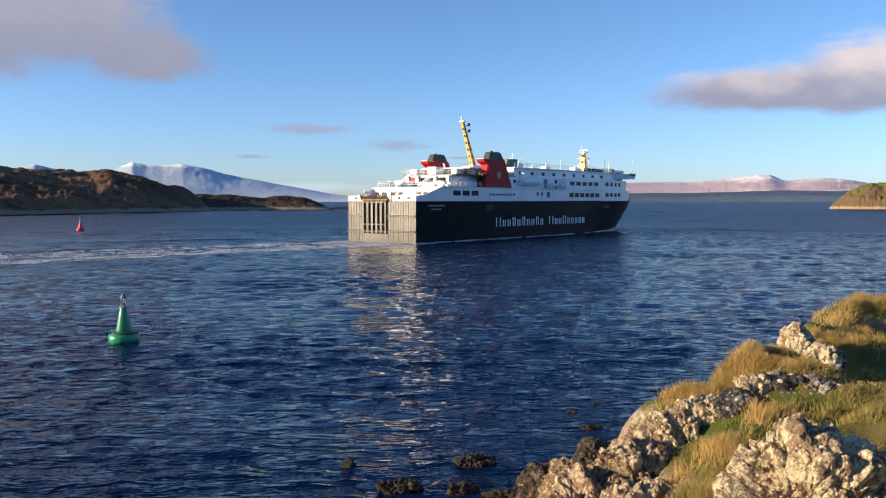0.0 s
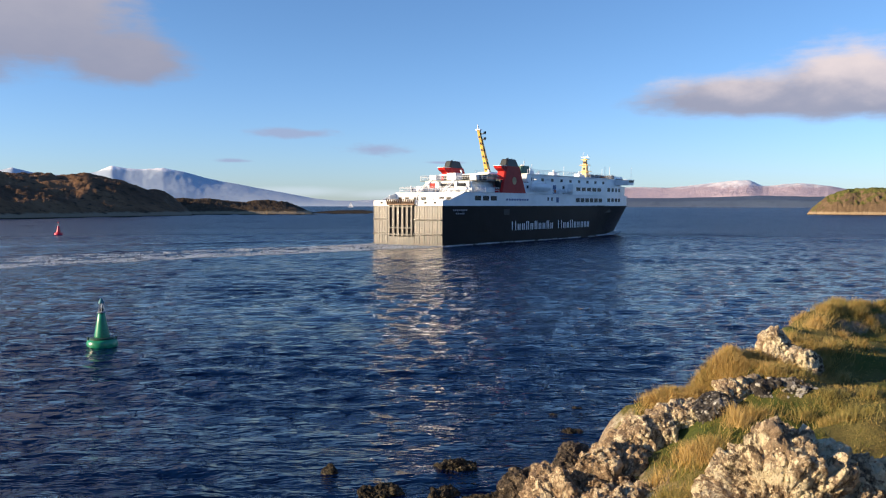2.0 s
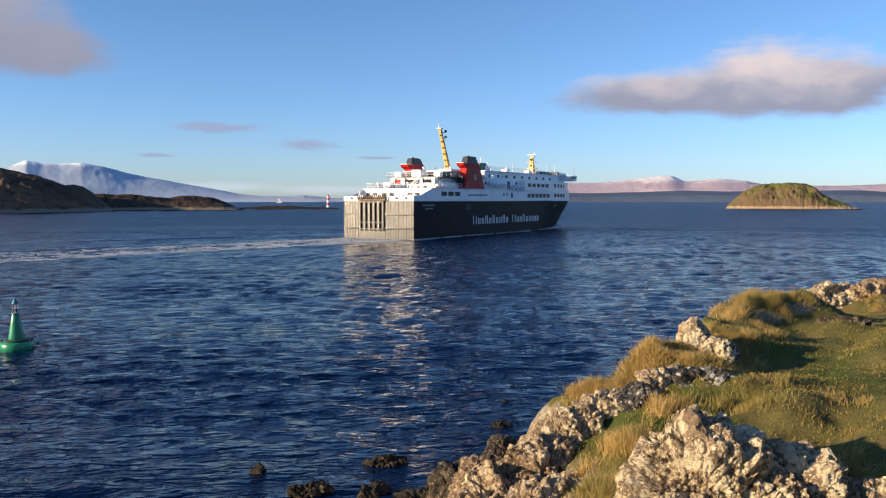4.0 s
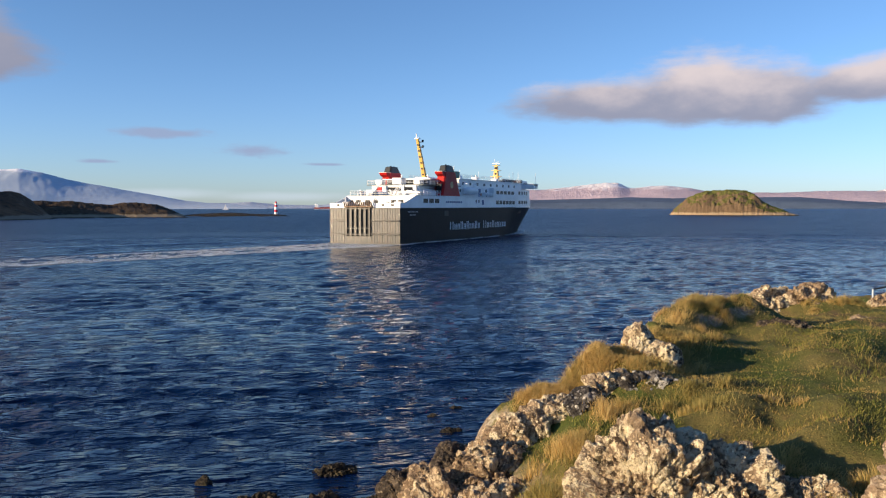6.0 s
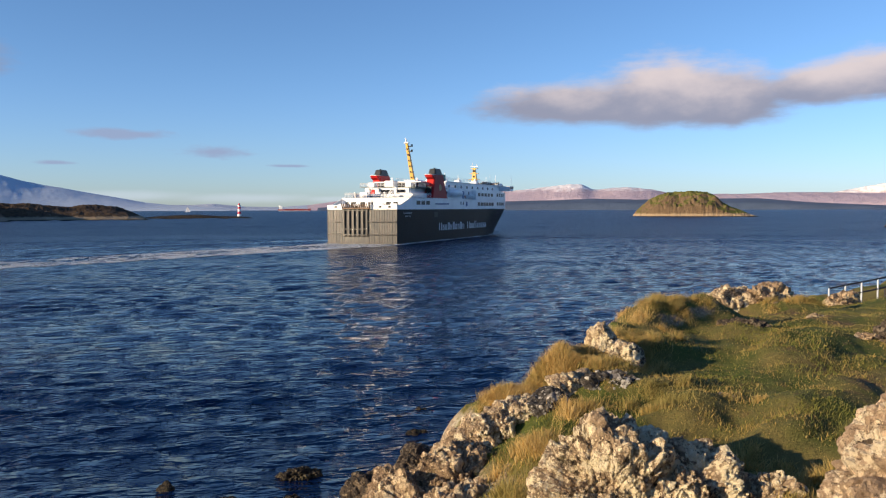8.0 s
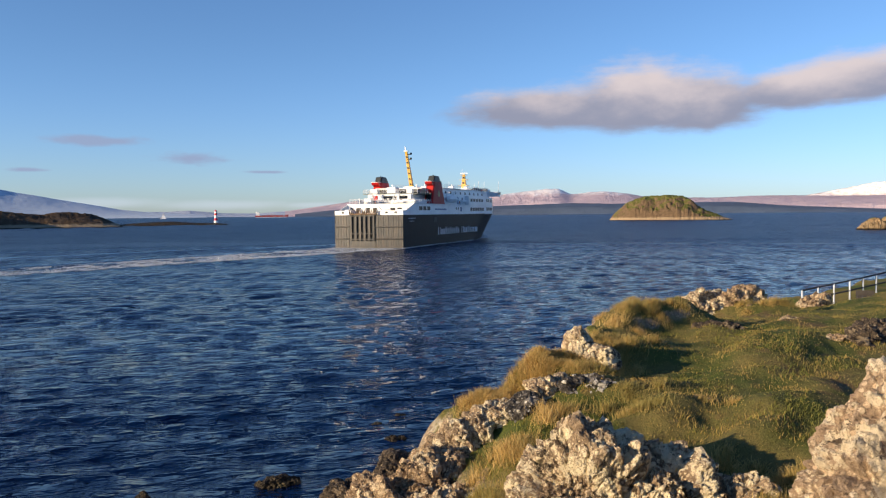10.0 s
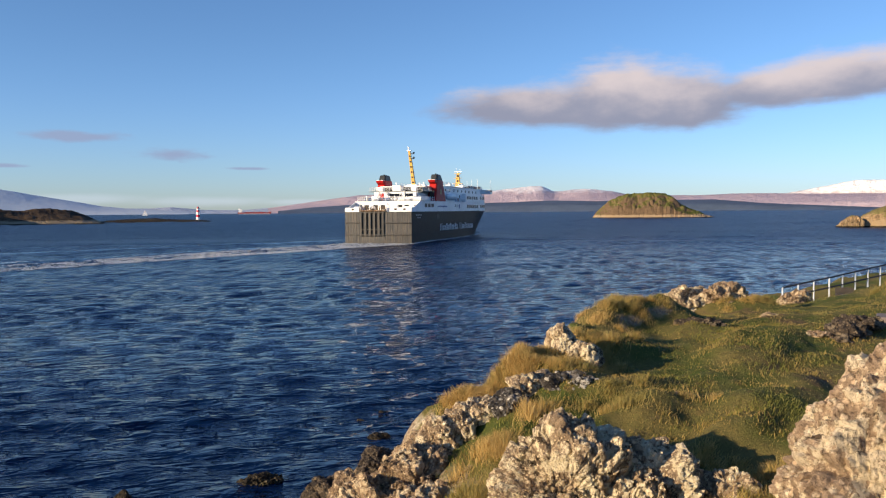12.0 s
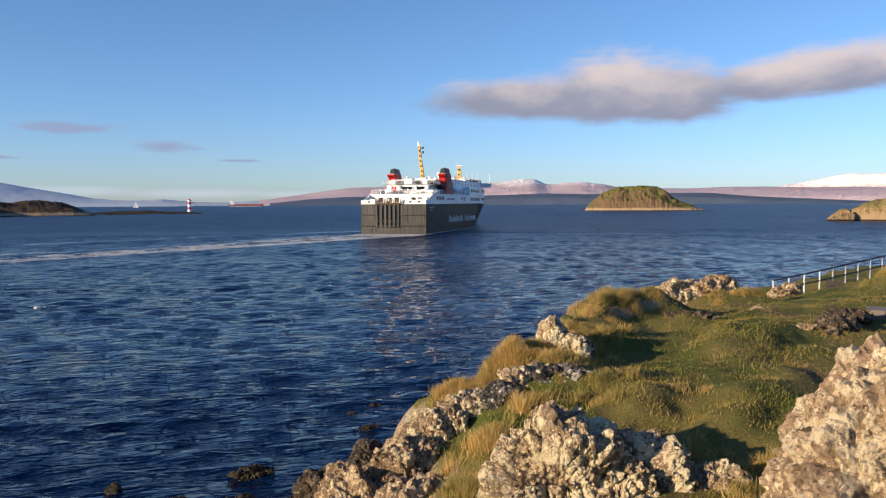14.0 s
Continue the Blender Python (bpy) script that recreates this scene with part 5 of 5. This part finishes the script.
    for x, y in ((9.5, 6.6), (12, 1.2), (9.4, -1.2), (22.6, 3.0), (24.5, -3.0)):
        z = 10.6 if x < 13 else 14.4
        part("vent_cowl", Shape().rod((x, y, z), (x, y, z + 1.1), 0.18).rod((x, y, z + 1.0), (x - 0.35, y, z + 1.15), 0.18, 0.2), M_WHITE, ferry)
    for x in (9.6, 11.4):
        for y in (-6.6, -4.2, -1.8, 1.6, 4.0, 6.4):
            part("deck_seat", Shape().box(x - 0.22, x + 0.22, y - 0.8, y + 0.8, 10.98, 11.06).box(x + 0.16, x + 0.24, y - 0.8, y + 0.8, 11.06, 11.5).box(x - 0.1, x + 0.1, y - 0.7, y + 0.7, 10.62, 10.98), M_BLUE if y > 0 else M_WHITE, ferry)
    for y in (-5.4, -2.2, 2.4, 5.0):
        part("bulkhead_trunk", Shape().box(13.1, 13.5, y - 0.35, y + 0.35, 10.62, 12.9, 0.04), M_WHITE, ferry)
    for y in (-4.0, -1.0, 2.0):
        part("aft_window", Shape().box(20.42, 20.52, y - 0.9, y + 0.9, 13.5, 14.2, 0.03), M_GLASS, ferry)
    for y in (-7.42, 7.34):
        part("side_screen", Shape().box(13.5, 20.0, y, y + 0.08, 10.6, 11.6), M_WHITE, ferry)
    part("red_hatch", Shape().box(13.35, 13.5, 3.4, 4.6, 10.8, 12.6, 0.03), M_RED, ferry)
    part("lounge_window", Shape().box(13.36, 13.5, -4.6, 1.8, 11.4, 12.5), M_GLASS, ferry)
    part("shelter_roof", Shape().box(19.0, 32.0, -6.4, 6.4, 14.4, 14.65, 0.05), M_WHITE, ferry)
    # near-black block stands for the shade under the shelter roof
    part("shelter_shade", Shape().box(18.9, 20.6, -5.2, 5.2, 13.2, 14.35), M_DARK, ferry)
    part("green_locker", Shape().box(34.6, 37.4, -5.6, -3.2, 15.1, 16.9, 0.08), M_STEELGREEN, ferry)
    for x, y in ((40, -4), (47, 3), (52, -3.6), (58, 4), (64, -4.4), (70, -2)):
        part("roof_vent", Shape().box(x - 0.9, x + 0.9, y - 0.8, y + 0.8, 15.05, 16.0, 0.1).rod((x + 0.4, y, 16.0), (x + 0.4, y, 16.6), 0.22), M_WHITE, ferry)
    dome = part("satellite_dome", Shape().lathe([(0.22, 15.0), (0.22, 16.2), (0.5, 16.4), (0.65, 16.85), (0.5, 17.3), (0.2, 17.5)], 40.5, -1.8), M_WHITE, ferry)
    part("dome_mast", Shape().rod((39.0, -3.2, 15.0), (39.0, -3.2, 18.4), 0.08).rod((42.2, -3.4, 15), (42.2, -3.4, 17.6), 0.07), M_WHITE, dome)
    # raking main mast
    a, bb = Vector((28.8, 0, 15.0)), Vector((24.9, 0, 24.4))
    mast = part("main_mast", Shape().loft([[(a.x - 0.6, -0.46, a.z), (a.x + 0.5, -0.46, a.z), (a.x + 0.5, 0.46, a.z), (a.x - 0.6, 0.46, a.z)],
                                         [(bb.x - 0.32, -0.28, bb.z), (bb.x + 0.28, -0.28, bb.z), (bb.x + 0.28, 0.28, bb.z), (bb.x - 0.32, 0.28, bb.z)]]), M_YELLOW, ferry, "yellow raking mast with dark holes")
    for i in range(6):
        t = 0.1 + i * 0.15
        p = a.lerp(bb, t)
        k = 1 - 0.4 * t
        part("mast_hole", Shape().box(p.x - 0.25 * k, p.x + 0.25 * k, -0.47 * k - 0.03, 0.47 * k + 0.03, p.z - 0.22, p.z + 0.22), M_DARK, mast)
        part("mast_hole", Shape().box(p.x - 0.62 * k - 0.05, p.x - 0.4 * k, -0.24 * k, 0.24 * k, p.z - 0.22, p.z + 0.22), M_DARK, mast)
    part("mast_foot", Shape().box(26.6, 31.4, -1.6, 1.6, 14.4, 15.3, 0.15), M_WHITE, mast)
    part("masthead", Shape().box(24.4, 25.4, -0.55, 0.55, 24.4, 24.6).rod((24.6, 0, 24.5), (24.5, 0, 25.5), 0.14).rod((25.2, 0.5, 24.5), (25.2, 0.5, 25.8), 0.06), M_WHITE, mast)
    for z in (22.3, 23.6):
        part("mast_horn", Shape().box(25.1, 26.1, -1.1, -0.2, z, z + 0.14).rod((25.7, -0.85, z + 0.38), (26.2, -0.85, z + 0.38), 0.16, 0.28), M_DARK, mast)
    # forward mast
    fm = part("fore_mast", Shape().loft([[(75.6, -0.9, 15.0), (77.4, -0.9, 15.0), (77.4, 0.9, 15.0), (75.6, 0.9, 15.0)], [(76.2, -0.35, 20.6), (76.8, -0.35, 20.6), (76.8, 0.35, 20.6), (76.2, 0.35, 20.6)]]), M_YELLOW, ferry)
    for z, w in ((17.0, 1.5), (18.8, 1.3), (20.3, 1.0)):
        part("mast_platform", Shape().box(76.5 - w * 0.7, 76.5 + w * 0.7, -w, w, z, z + 0.14), M_YELLOW, fm)
    part("radar_bar", Shape().box(76.4, 76.6, -1.3, 1.3, 20.95, 21.1).rod((76.5, 0, 20.4), (76.5, 0, 21.0), 0.12), M_WHITE, fm)
    part("mast_aerial", Shape().rod((76.5, 0.6, 21.1), (76.5, 0.6, 22.3), 0.05), M_WHITE, fm)
    part("mast_aerial", Shape().rod((76.5, -0.7, 21.1), (76.5, -0.7, 21.8), 0.05), M_WHITE, fm)
    for z in (16.0, 17.9, 19.6):
        part("mast_hole", Shape().box(75.75, 76.1, -0.28, 0.28, z - 0.3, z + 0.3), M_DARK, fm)
    for x, y, h in ((81.5, -3.5, 2.6), (83, 2, 3.0), (85, -1, 2.2), (70, 3, 2.4), (87.0, -8.8, 2.4), (78.6, -6.2, 2.4)):
        part("whip_aerial", Shape().rod((x, y, 15.0), (x, y, 15.9 + h), 0.05, n=5), M_WHITE, ferry)
    part("fore_deck_gear", Shape().box(66, 73, -6.6, -6.0, 15.05, 15.9).box(79.4, 80.4, -6.8, 6.8, 15.05, 16.0), M_DARK, ferry)
    part("orange_gear", Shape().rod((72.5, -6.9, 15.2), (74.0, -6.9, 15.2), 0.35, n=10), M_ORANGE, ferry)
    # the waves that spread from the bow and the quarter
    for s in (1,):
        for (x0, y0), (x1, y1) in (((26, 16), (-62, 62)), ((-6, 14), (-120, 44))):
            n, m = 60, 13
            i, j = np.meshgrid(np.arange(n + 1) / n, np.linspace(-1, 1, m), indexing="ij")
            d = Vector((x1 - x0, y1 - y0)).normalized()
            bend = 3.0 * np.sin(i * math.pi)
            wx = x0 + (x1 - x0) * i - d.y * (j * 3.2 + bend)
            wy = y0 + (y1 - y0) * i + d.x * (j * 3.2 + bend)
            wz = 0.36 * np.cos(j * math.pi / 2) ** 2 * np.sin(i * math.pi) ** 0.6 * (1 + 0.35 * value_noise(wx * 0.4, wy * 0.4, 8, 3)) - 0.06
            ob = new("wave_crest", grid_mesh("wave_crest", wx, s * wy, wz, M_WATER))
            ob.parent = ferry
    # white water along the hull and at the stem
    rng = random.Random(4)
    for s in (-1, 1):
        f = Shape()
        for i in range(150):
            x = rng.uniform(-1, 96) if i % 2 else rng.uniform(70, 97)
            y = s * (hull_half(max(0, x) / BOW_WL, 0) + rng.uniform(-0.1, 0.8) * (1 + (x > 78) * 1.4))
            a, w = rng.uniform(0.5, 2.2), rng.uniform(0.08, 0.3)
            pts = [(x + a * math.cos(t) * rng.uniform(0.7, 1.2), y + w * math.sin(t) * rng.uniform(0.7, 1.2)) for t in [k * math.tau / 7 for k in range(7)]]
            f.slab(pts, 0.02, 0.13 + rng.uniform(0, 0.15) + (0.35 if x > 86 else 0))
        tagged(part("hull_foam", f, M_FOAM, ferry, "white foam along the waterline"), kind="stuff")
    wash = Shape()
    for i in range(500):
        x, y = -abs(rng.gauss(0, 6)) - 0.3, rng.uniform(-9.2, 9.2)
        a, w = rng.uniform(0.2, 1.1), rng.uniform(0.08, 0.3)
        pts = [(x + a * math.cos(t) * rng.uniform(0.6, 1.2), y + w * math.sin(t) * rng.uniform(0.6, 1.2)) for t in [k * math.tau / 7 for k in range(7)]]
        wash.slab(pts, -0.1, rng.uniform(0.03, 0.16))
    tagged(part("stern_wash", wash, M_FOAM, ferry, "white churned water behind the stern"), kind="stuff")
    return ferry


ferry = build_ferry()


# ---------- wake ----------
WAKE = [(-150, 18), (-118, 50), (-96, 74), (-76, 96), (-56, 115), (-34, 133), (-11.6, 150), (0.6, 160.8), (13.0, 171.2), (20.6, 178.2), (32.3, 190.0), (43.5, 201.4)]


def foam_patch(seed, length, half, density, fine=1.0):
    rng = random.Random(seed)
    s = Shape()
    for c in range(density // 12):
        near = rng.random() < 0.28
        cy = -half * rng.uniform(0.55, 1.0) if near else rng.uniform(-half, half)
        cx, spread = rng.uniform(-length / 2, length / 2), rng.uniform(0.3, 1.0)
        for i in range(rng.randint(4, 18)):
            x, y = cx + rng.gauss(0, 1.3) * spread, cy + rng.gauss(0, 0.45) * spread
            a, w = rng.uniform(0.12, 0.7) * fine, rng.uniform(0.05, 0.18) * fine
            th = rng.gauss(0, 0.5)
            pts = []
            for k in range(6):
                q, r = k * math.tau / 6, rng.uniform(0.55, 1.25)
                px, py = a * math.cos(q) * r, w * math.sin(q) * r
                pts.append((x + px * math.cos(th) - py * math.sin(th), y + px * math.sin(th) + py * math.cos(th)))
            s.slab(pts, -0.05, rng.uniform(0.0, 0.035))
    return s


def along_wake(d):
    """Place and direction at d metres along the wake, and the metres at the ferry's first place."""
    total, zero = 0.0, 0.0
    out = None
    for i, (a, b) in enumerate(zip(WAKE, WAKE[1:])):
        a, b = Vector(a), Vector(b)
        n = (b - a).length
        if i == 6:
            zero = total
        if out is None and (total + n >= d or i == len(WAKE) - 2):
            p = a.lerp(b, (d - total) / n)
            out = p, math.degrees(math.atan2(b.y - a.y, b.x - a.x))
        total += n
    return out[0], out[1], zero, total


def build_wake():
    _, _, zero, total = along_wake(0)
    rows = []
    d = 4.0
    i = 0
    while d < total:
        p, turn, _, _ = along_wake(d)
        age = max(0.0, zero - d)
        ob = new("foam_patch", foam_patch(100 + i, 9.0, 8.2 + min(age, 110) * 0.075, int((640 - min(age, 110) * 3.6) * (0.55 + 0.75 * lattice(np.array(i), np.array(3), 5)))).mesh("foam_patch", M_FOAM))
        tagged(ob, "streaks of white propeller foam on the wake", "foam", "wake foam", "stuff")
        m = pose(p.x, p.y, 0.05, 0, 0, turn)
        ob.matrix_basis = m
        if d > zero - 4:
            rows.append((ob, m, (d - zero + 4) / (total - zero) * 14.0))
        d += 6.0
        i += 1
    crest = Shape().slab([(-0.3, -0.03), (-0.1, -0.1), (0.2, -0.08), (0.34, 0.0), (0.15, 0.07), (-0.15, 0.05)], -0.1, 0.05)
    crest.slab([(0.4, -0.02), (0.5, -0.05), (0.56, 0.0), (0.47, 0.04)], -0.1, 0.03)
    cap = new("whitecap", crest.mesh("whitecap", M_FOAM_SOLID))
    tagged(cap, "small breaking whitecap on the ripples", "foam", "wake foam", "stuff")
    cap.matrix_basis = pose(-13.6, 68.4, 0.05, 0, 0, 8)
    rows.append((cap, cap.matrix_basis.copy(), 13.5))
    return rows


wake_rows = build_wake()


# ---------- navigation marks ----------
def buoy(name, label, at, paint, tall, topmark, collar):
    b = thing(name, label, "buoy", "lateral buoys", at=at)
    k = tall / 3.0
    part("float", Shape().lathe([(0.55 * k, -0.4 * k), (0.86 * k, -0.1 * k), (0.9 * k, 0.12 * k), (0.88 * k, 0.36 * k), (0.8 * k, 0.45 * k), (0.42 * k, 0.5 * k)], n=32), paint, b, smooth=True)
    part("collar", Shape().lathe([(0.70 * k, 0.44 * k), (0.72 * k, 0.56 * k), (0.62 * k, 0.60 * k), (0.4 * k, 0.6 * k)], n=28), collar, b)
    part("tower", Shape().lathe([(0.46 * k, 0.45 * k), (0.44 * k, 0.7 * k), (0.3 * k, 1.5 * k), (0.2 * k, 2.05 * k), (0.17 * k, 2.1 * k)], n=28), paint, b, smooth=True)
    part("lantern_plate", Shape().lathe([(0.24 * k, 2.08 * k), (0.26 * k, 2.12 * k), (0.2 * k, 2.16 * k)], n=20), M_GREY, b)
    part("lantern", Shape().lathe([(0.1 * k, 2.15 * k), (0.12 * k, 2.3 * k), (0.05 * k, 2.38 * k)], n=16), M_DARK, b)
    for i in range(4):
        a = i * math.tau / 4 + 0.4
        part("topmark_stay", Shape().rod((0.17 * k * math.cos(a), 0.17 * k * math.sin(a), 2.1 * k), (0.1 * k * math.cos(a), 0.1 * k * math.sin(a), 2.68 * k), 0.018 * k, n=6), M_GREY, b)
    part("topmark", Shape().lathe(topmark(k), n=20), M_BUOYBLUE if paint is M_BUOYG else paint, b)
    for i in range(2):
        a = 0.3 + i * math.pi
        part("lifting_eye", Shape().rod((0.8 * k * math.cos(a), 0.8 * k * math.sin(a), 0.36 * k), (0.8 * k * math.cos(a), 0.8 * k * math.sin(a), 0.62 * k), 0.06 * k, n=8), collar, b)
    return b


green_buoy = buoy("green_buoy", "green conical starboard-hand buoy with cone topmark", (-18.2, 45.1, 0.0), M_BUOYG, 2.75,
                  lambda k: [(0.05 * k, 2.66 * k), (0.19 * k, 2.68 * k), (0.1 * k, 2.88 * k), (0.03 * k, 3.0 * k)], M_BUOYD)
red_buoy = buoy("red_buoy", "red port-hand buoy with can topmark", (-94.5, 208.0, 0.0), M_BUOYR, 3.5,
                lambda k: [(0.05 * k, 2.6 * k), (0.16 * k, 2.62 * k), (0.16 * k, 2.95 * k), (0.05 * k, 2.97 * k)], M_BUOYR)


def build_beacon():
    a, d = radians(-1.87), 738.0
    t = thing("light_beacon", "white and red banded light beacon on a skerry", "beacon", at=(d * math.sin(a), d * math.cos(a), 0.6))
    part("base", Shape().lathe([(2.6, -1.0), (2.6, 0.8), (2.0, 1.0)], n=20), M_STONE, t)
    zs = [(0.8, 3.0, M_WHITE), (3.0, 5.2, M_BUOYR), (5.2, 7.6, M_WHITE), (7.6, 9.4, M_BUOYR), (9.4, 10.6, M_WHITE)]
    for z0, z1, m in zs:
        r = lambda z: 1.75 - 0.055 * z
        part("tower_band", Shape().lathe([(r(z0), z0), (r(z1), z1)], n=20), m, t)
    part("gallery", Shape().lathe([(1.2, 10.6), (1.9, 10.8), (1.9, 11.0), (1.0, 11.05)], n=20), M_WHITE, t)
    part("lantern", Shape().lathe([(0.8, 11.0), (0.8, 12.0), (0.2, 12.6)], n=16), M_BUOYR, t)


build_beacon()


def build_far_boats():
    a, d = radians(1.9), 2900.0
    t = thing("tanker", "distant red-hulled coastal tanker with white bridge", "ship", at=(d * math.sin(a), d * math.cos(a), 0), turn=-2)
    part("hull", Shape().profile_y([(-57, -1), (-58, 7), (-40, 6.2), (44, 6.2), (50, 8.4), (59, 9), (54, -1)], -8, 8), M_TANKER, t)
    part("boot_stripe", Shape().box(-56, 52, -8.1, 8.1, -1, 1.4), M_WHITE, t)
    part("bridge_house", Shape().box(-54, -42, -7, 7, 6, 15, 0.3).box(-52, -44, -6, 6, 15, 18, 0.3), M_WHITE, t)
    part("funnel", Shape().box(-55, -51, -2, 2, 15, 20, 0.3), M_WHITE, t)
    part("deck_pipes", Shape().box(-36, 40, -2, 2, 6.2, 7.6).rod((0, 0, 6), (0, 0, 13), 0.5), M_TANKER, t)
    a, d = radians(-5.3), 2300.0
    y = thing("sailing_yacht", "distant white yacht under sail", "yacht", at=(d * math.sin(a), d * math.cos(a), 0))
    part("hull", Shape().profile_y([(-7, 0), (-7.5, 2), (8, 2.6), (6, 0)], -1.8, 1.8), M_WHITE, y)
    part("sail", Shape().profile_y([(-5, 3.2), (0.6, 3.0), (0.6, 15.5)], -0.12, 0.12).profile_y([(1.0, 3), (6.5, 3), (1.0, 13.5)], -0.1, 0.1), M_WHITE, y)
    part("mast", Shape().rod((0.8, 0, 2), (0.8, 0, 16.5), 0.15), M_GREY, y)


build_far_boats()


# ---------- railing, bench and slab on the headland ----------
def build_railing():
    r = thing("railing", "pale posts with dark rails beside the path", "railing")
    pts = [Vector((27.36, 34.5, 2.92)), Vector((29.93, 34.2, 3.37)), Vector((34.85, 35.2, 3.93)), Vector((44.0, 36.5, 4.9))]
    for a, b in zip(pts, pts[1:]):
        n = max(2, round((b - a).length / 0.95))
        for i in range(n):
            p = a.lerp(b, i / n)
            part("post", Shape().rod(p - Vector((0, 0, 0.9)), p + Vector((0, 0, 1.06)), 0.042, n=8), M_POST, r)
        for h in (0.55, 1.06):
            part("rail", Shape().rod(a + Vector((0, 0, h)), b + Vector((0, 0, h)), 0.042, n=8), M_RAIL, r)


build_railing()


def build_bench():
    z, _ = land(np.array([29.5]), np.array([32.6]))
    b = thing("bench", "dark weathered bench beside the railing", "bench", at=(29.5, 32.6, float(z[0])), turn=-30)
    part("seat", Shape().box(-0.42, 0.42, -0.2, 0.25, 0.38, 0.44, 0.01), M_WOOD, b)
    part("backrest", Shape().box(-0.42, 0.42, 0.24, 0.3, 0.44, 0.7, 0.01), M_WOOD, b)
    for x in (-0.36, 0.36):
        part("leg", Shape().box(x - 0.05, x + 0.05, -0.2, 0.28, -0.6, 0.4), M_WOOD, b)


build_bench()


def build_slab():
    z, _ = land(np.array([15.5]), np.array([15.7]))
    s = thing("stone_slab", "grey stone slab table on the turf", "slab", at=(15.5, 15.7, float(z[0])), turn=45)
    part("top", Shape().box(-0.40, 0.40, -0.22, 0.22, 0.10, 0.17, 0.02), M_STONE, s)
    for x in (-0.5, 0.5):
        part("support", Shape().box(x * 0.6 - 0.1, x * 0.6 + 0.1, -0.2, 0.2, -0.2, 0.12), M_STONE, s)


build_slab()


# ---------- what moves ----------
def motions():
    course = [(0.0, -11.6, 150.0, 39.1), (3.0, 0.6, 160.9, 37.4), (6.0, 13.0, 171.5, 35.3), (8.0, 20.8, 178.6, 33.9), (11.0, 32.3, 190.0, 31.9), (14.0, 43.5, 201.2, 29.7)]
    walk(ferry, [(t, pose(x, y, 0, 0, 0, 90 - h)) for t, x, y, h in course])
    # the ripples drift with the breeze
    walk(sea, [(0.0, pose(0, 0, 0)), (14.0, pose(-3.0, -8.0, 0))])
    # buoys rock a little
    for b, amp in ((green_buoy, 1.6), (red_buoy, 1.2)):
        at = b.matrix_basis.translation.copy()
        walk(b, [(t * 0.7, pose(at.x, at.y, at.z + 0.03 * math.sin(t * 1.7), amp * math.sin(t * 1.3), amp * 0.7 * math.sin(t * 0.9 + 1), 0)) for t in range(21)])
    # foam boils up where the ferry's screws have just passed
    for ob, m, t in wake_rows:
        down = Matrix.Translation((0, 0, -0.9)) @ m
        rows = []
        if t > 0.05:
            rows.append((0.0, down))
            if t > 0.9:
                rows.append((t - 0.8, down))
        if t < 13.9:
            rows += [(max(t, 0.0), m), (14.0, m)]
        else:
            rows.append((14.0, m))
        walk(ob, rows)


motions()
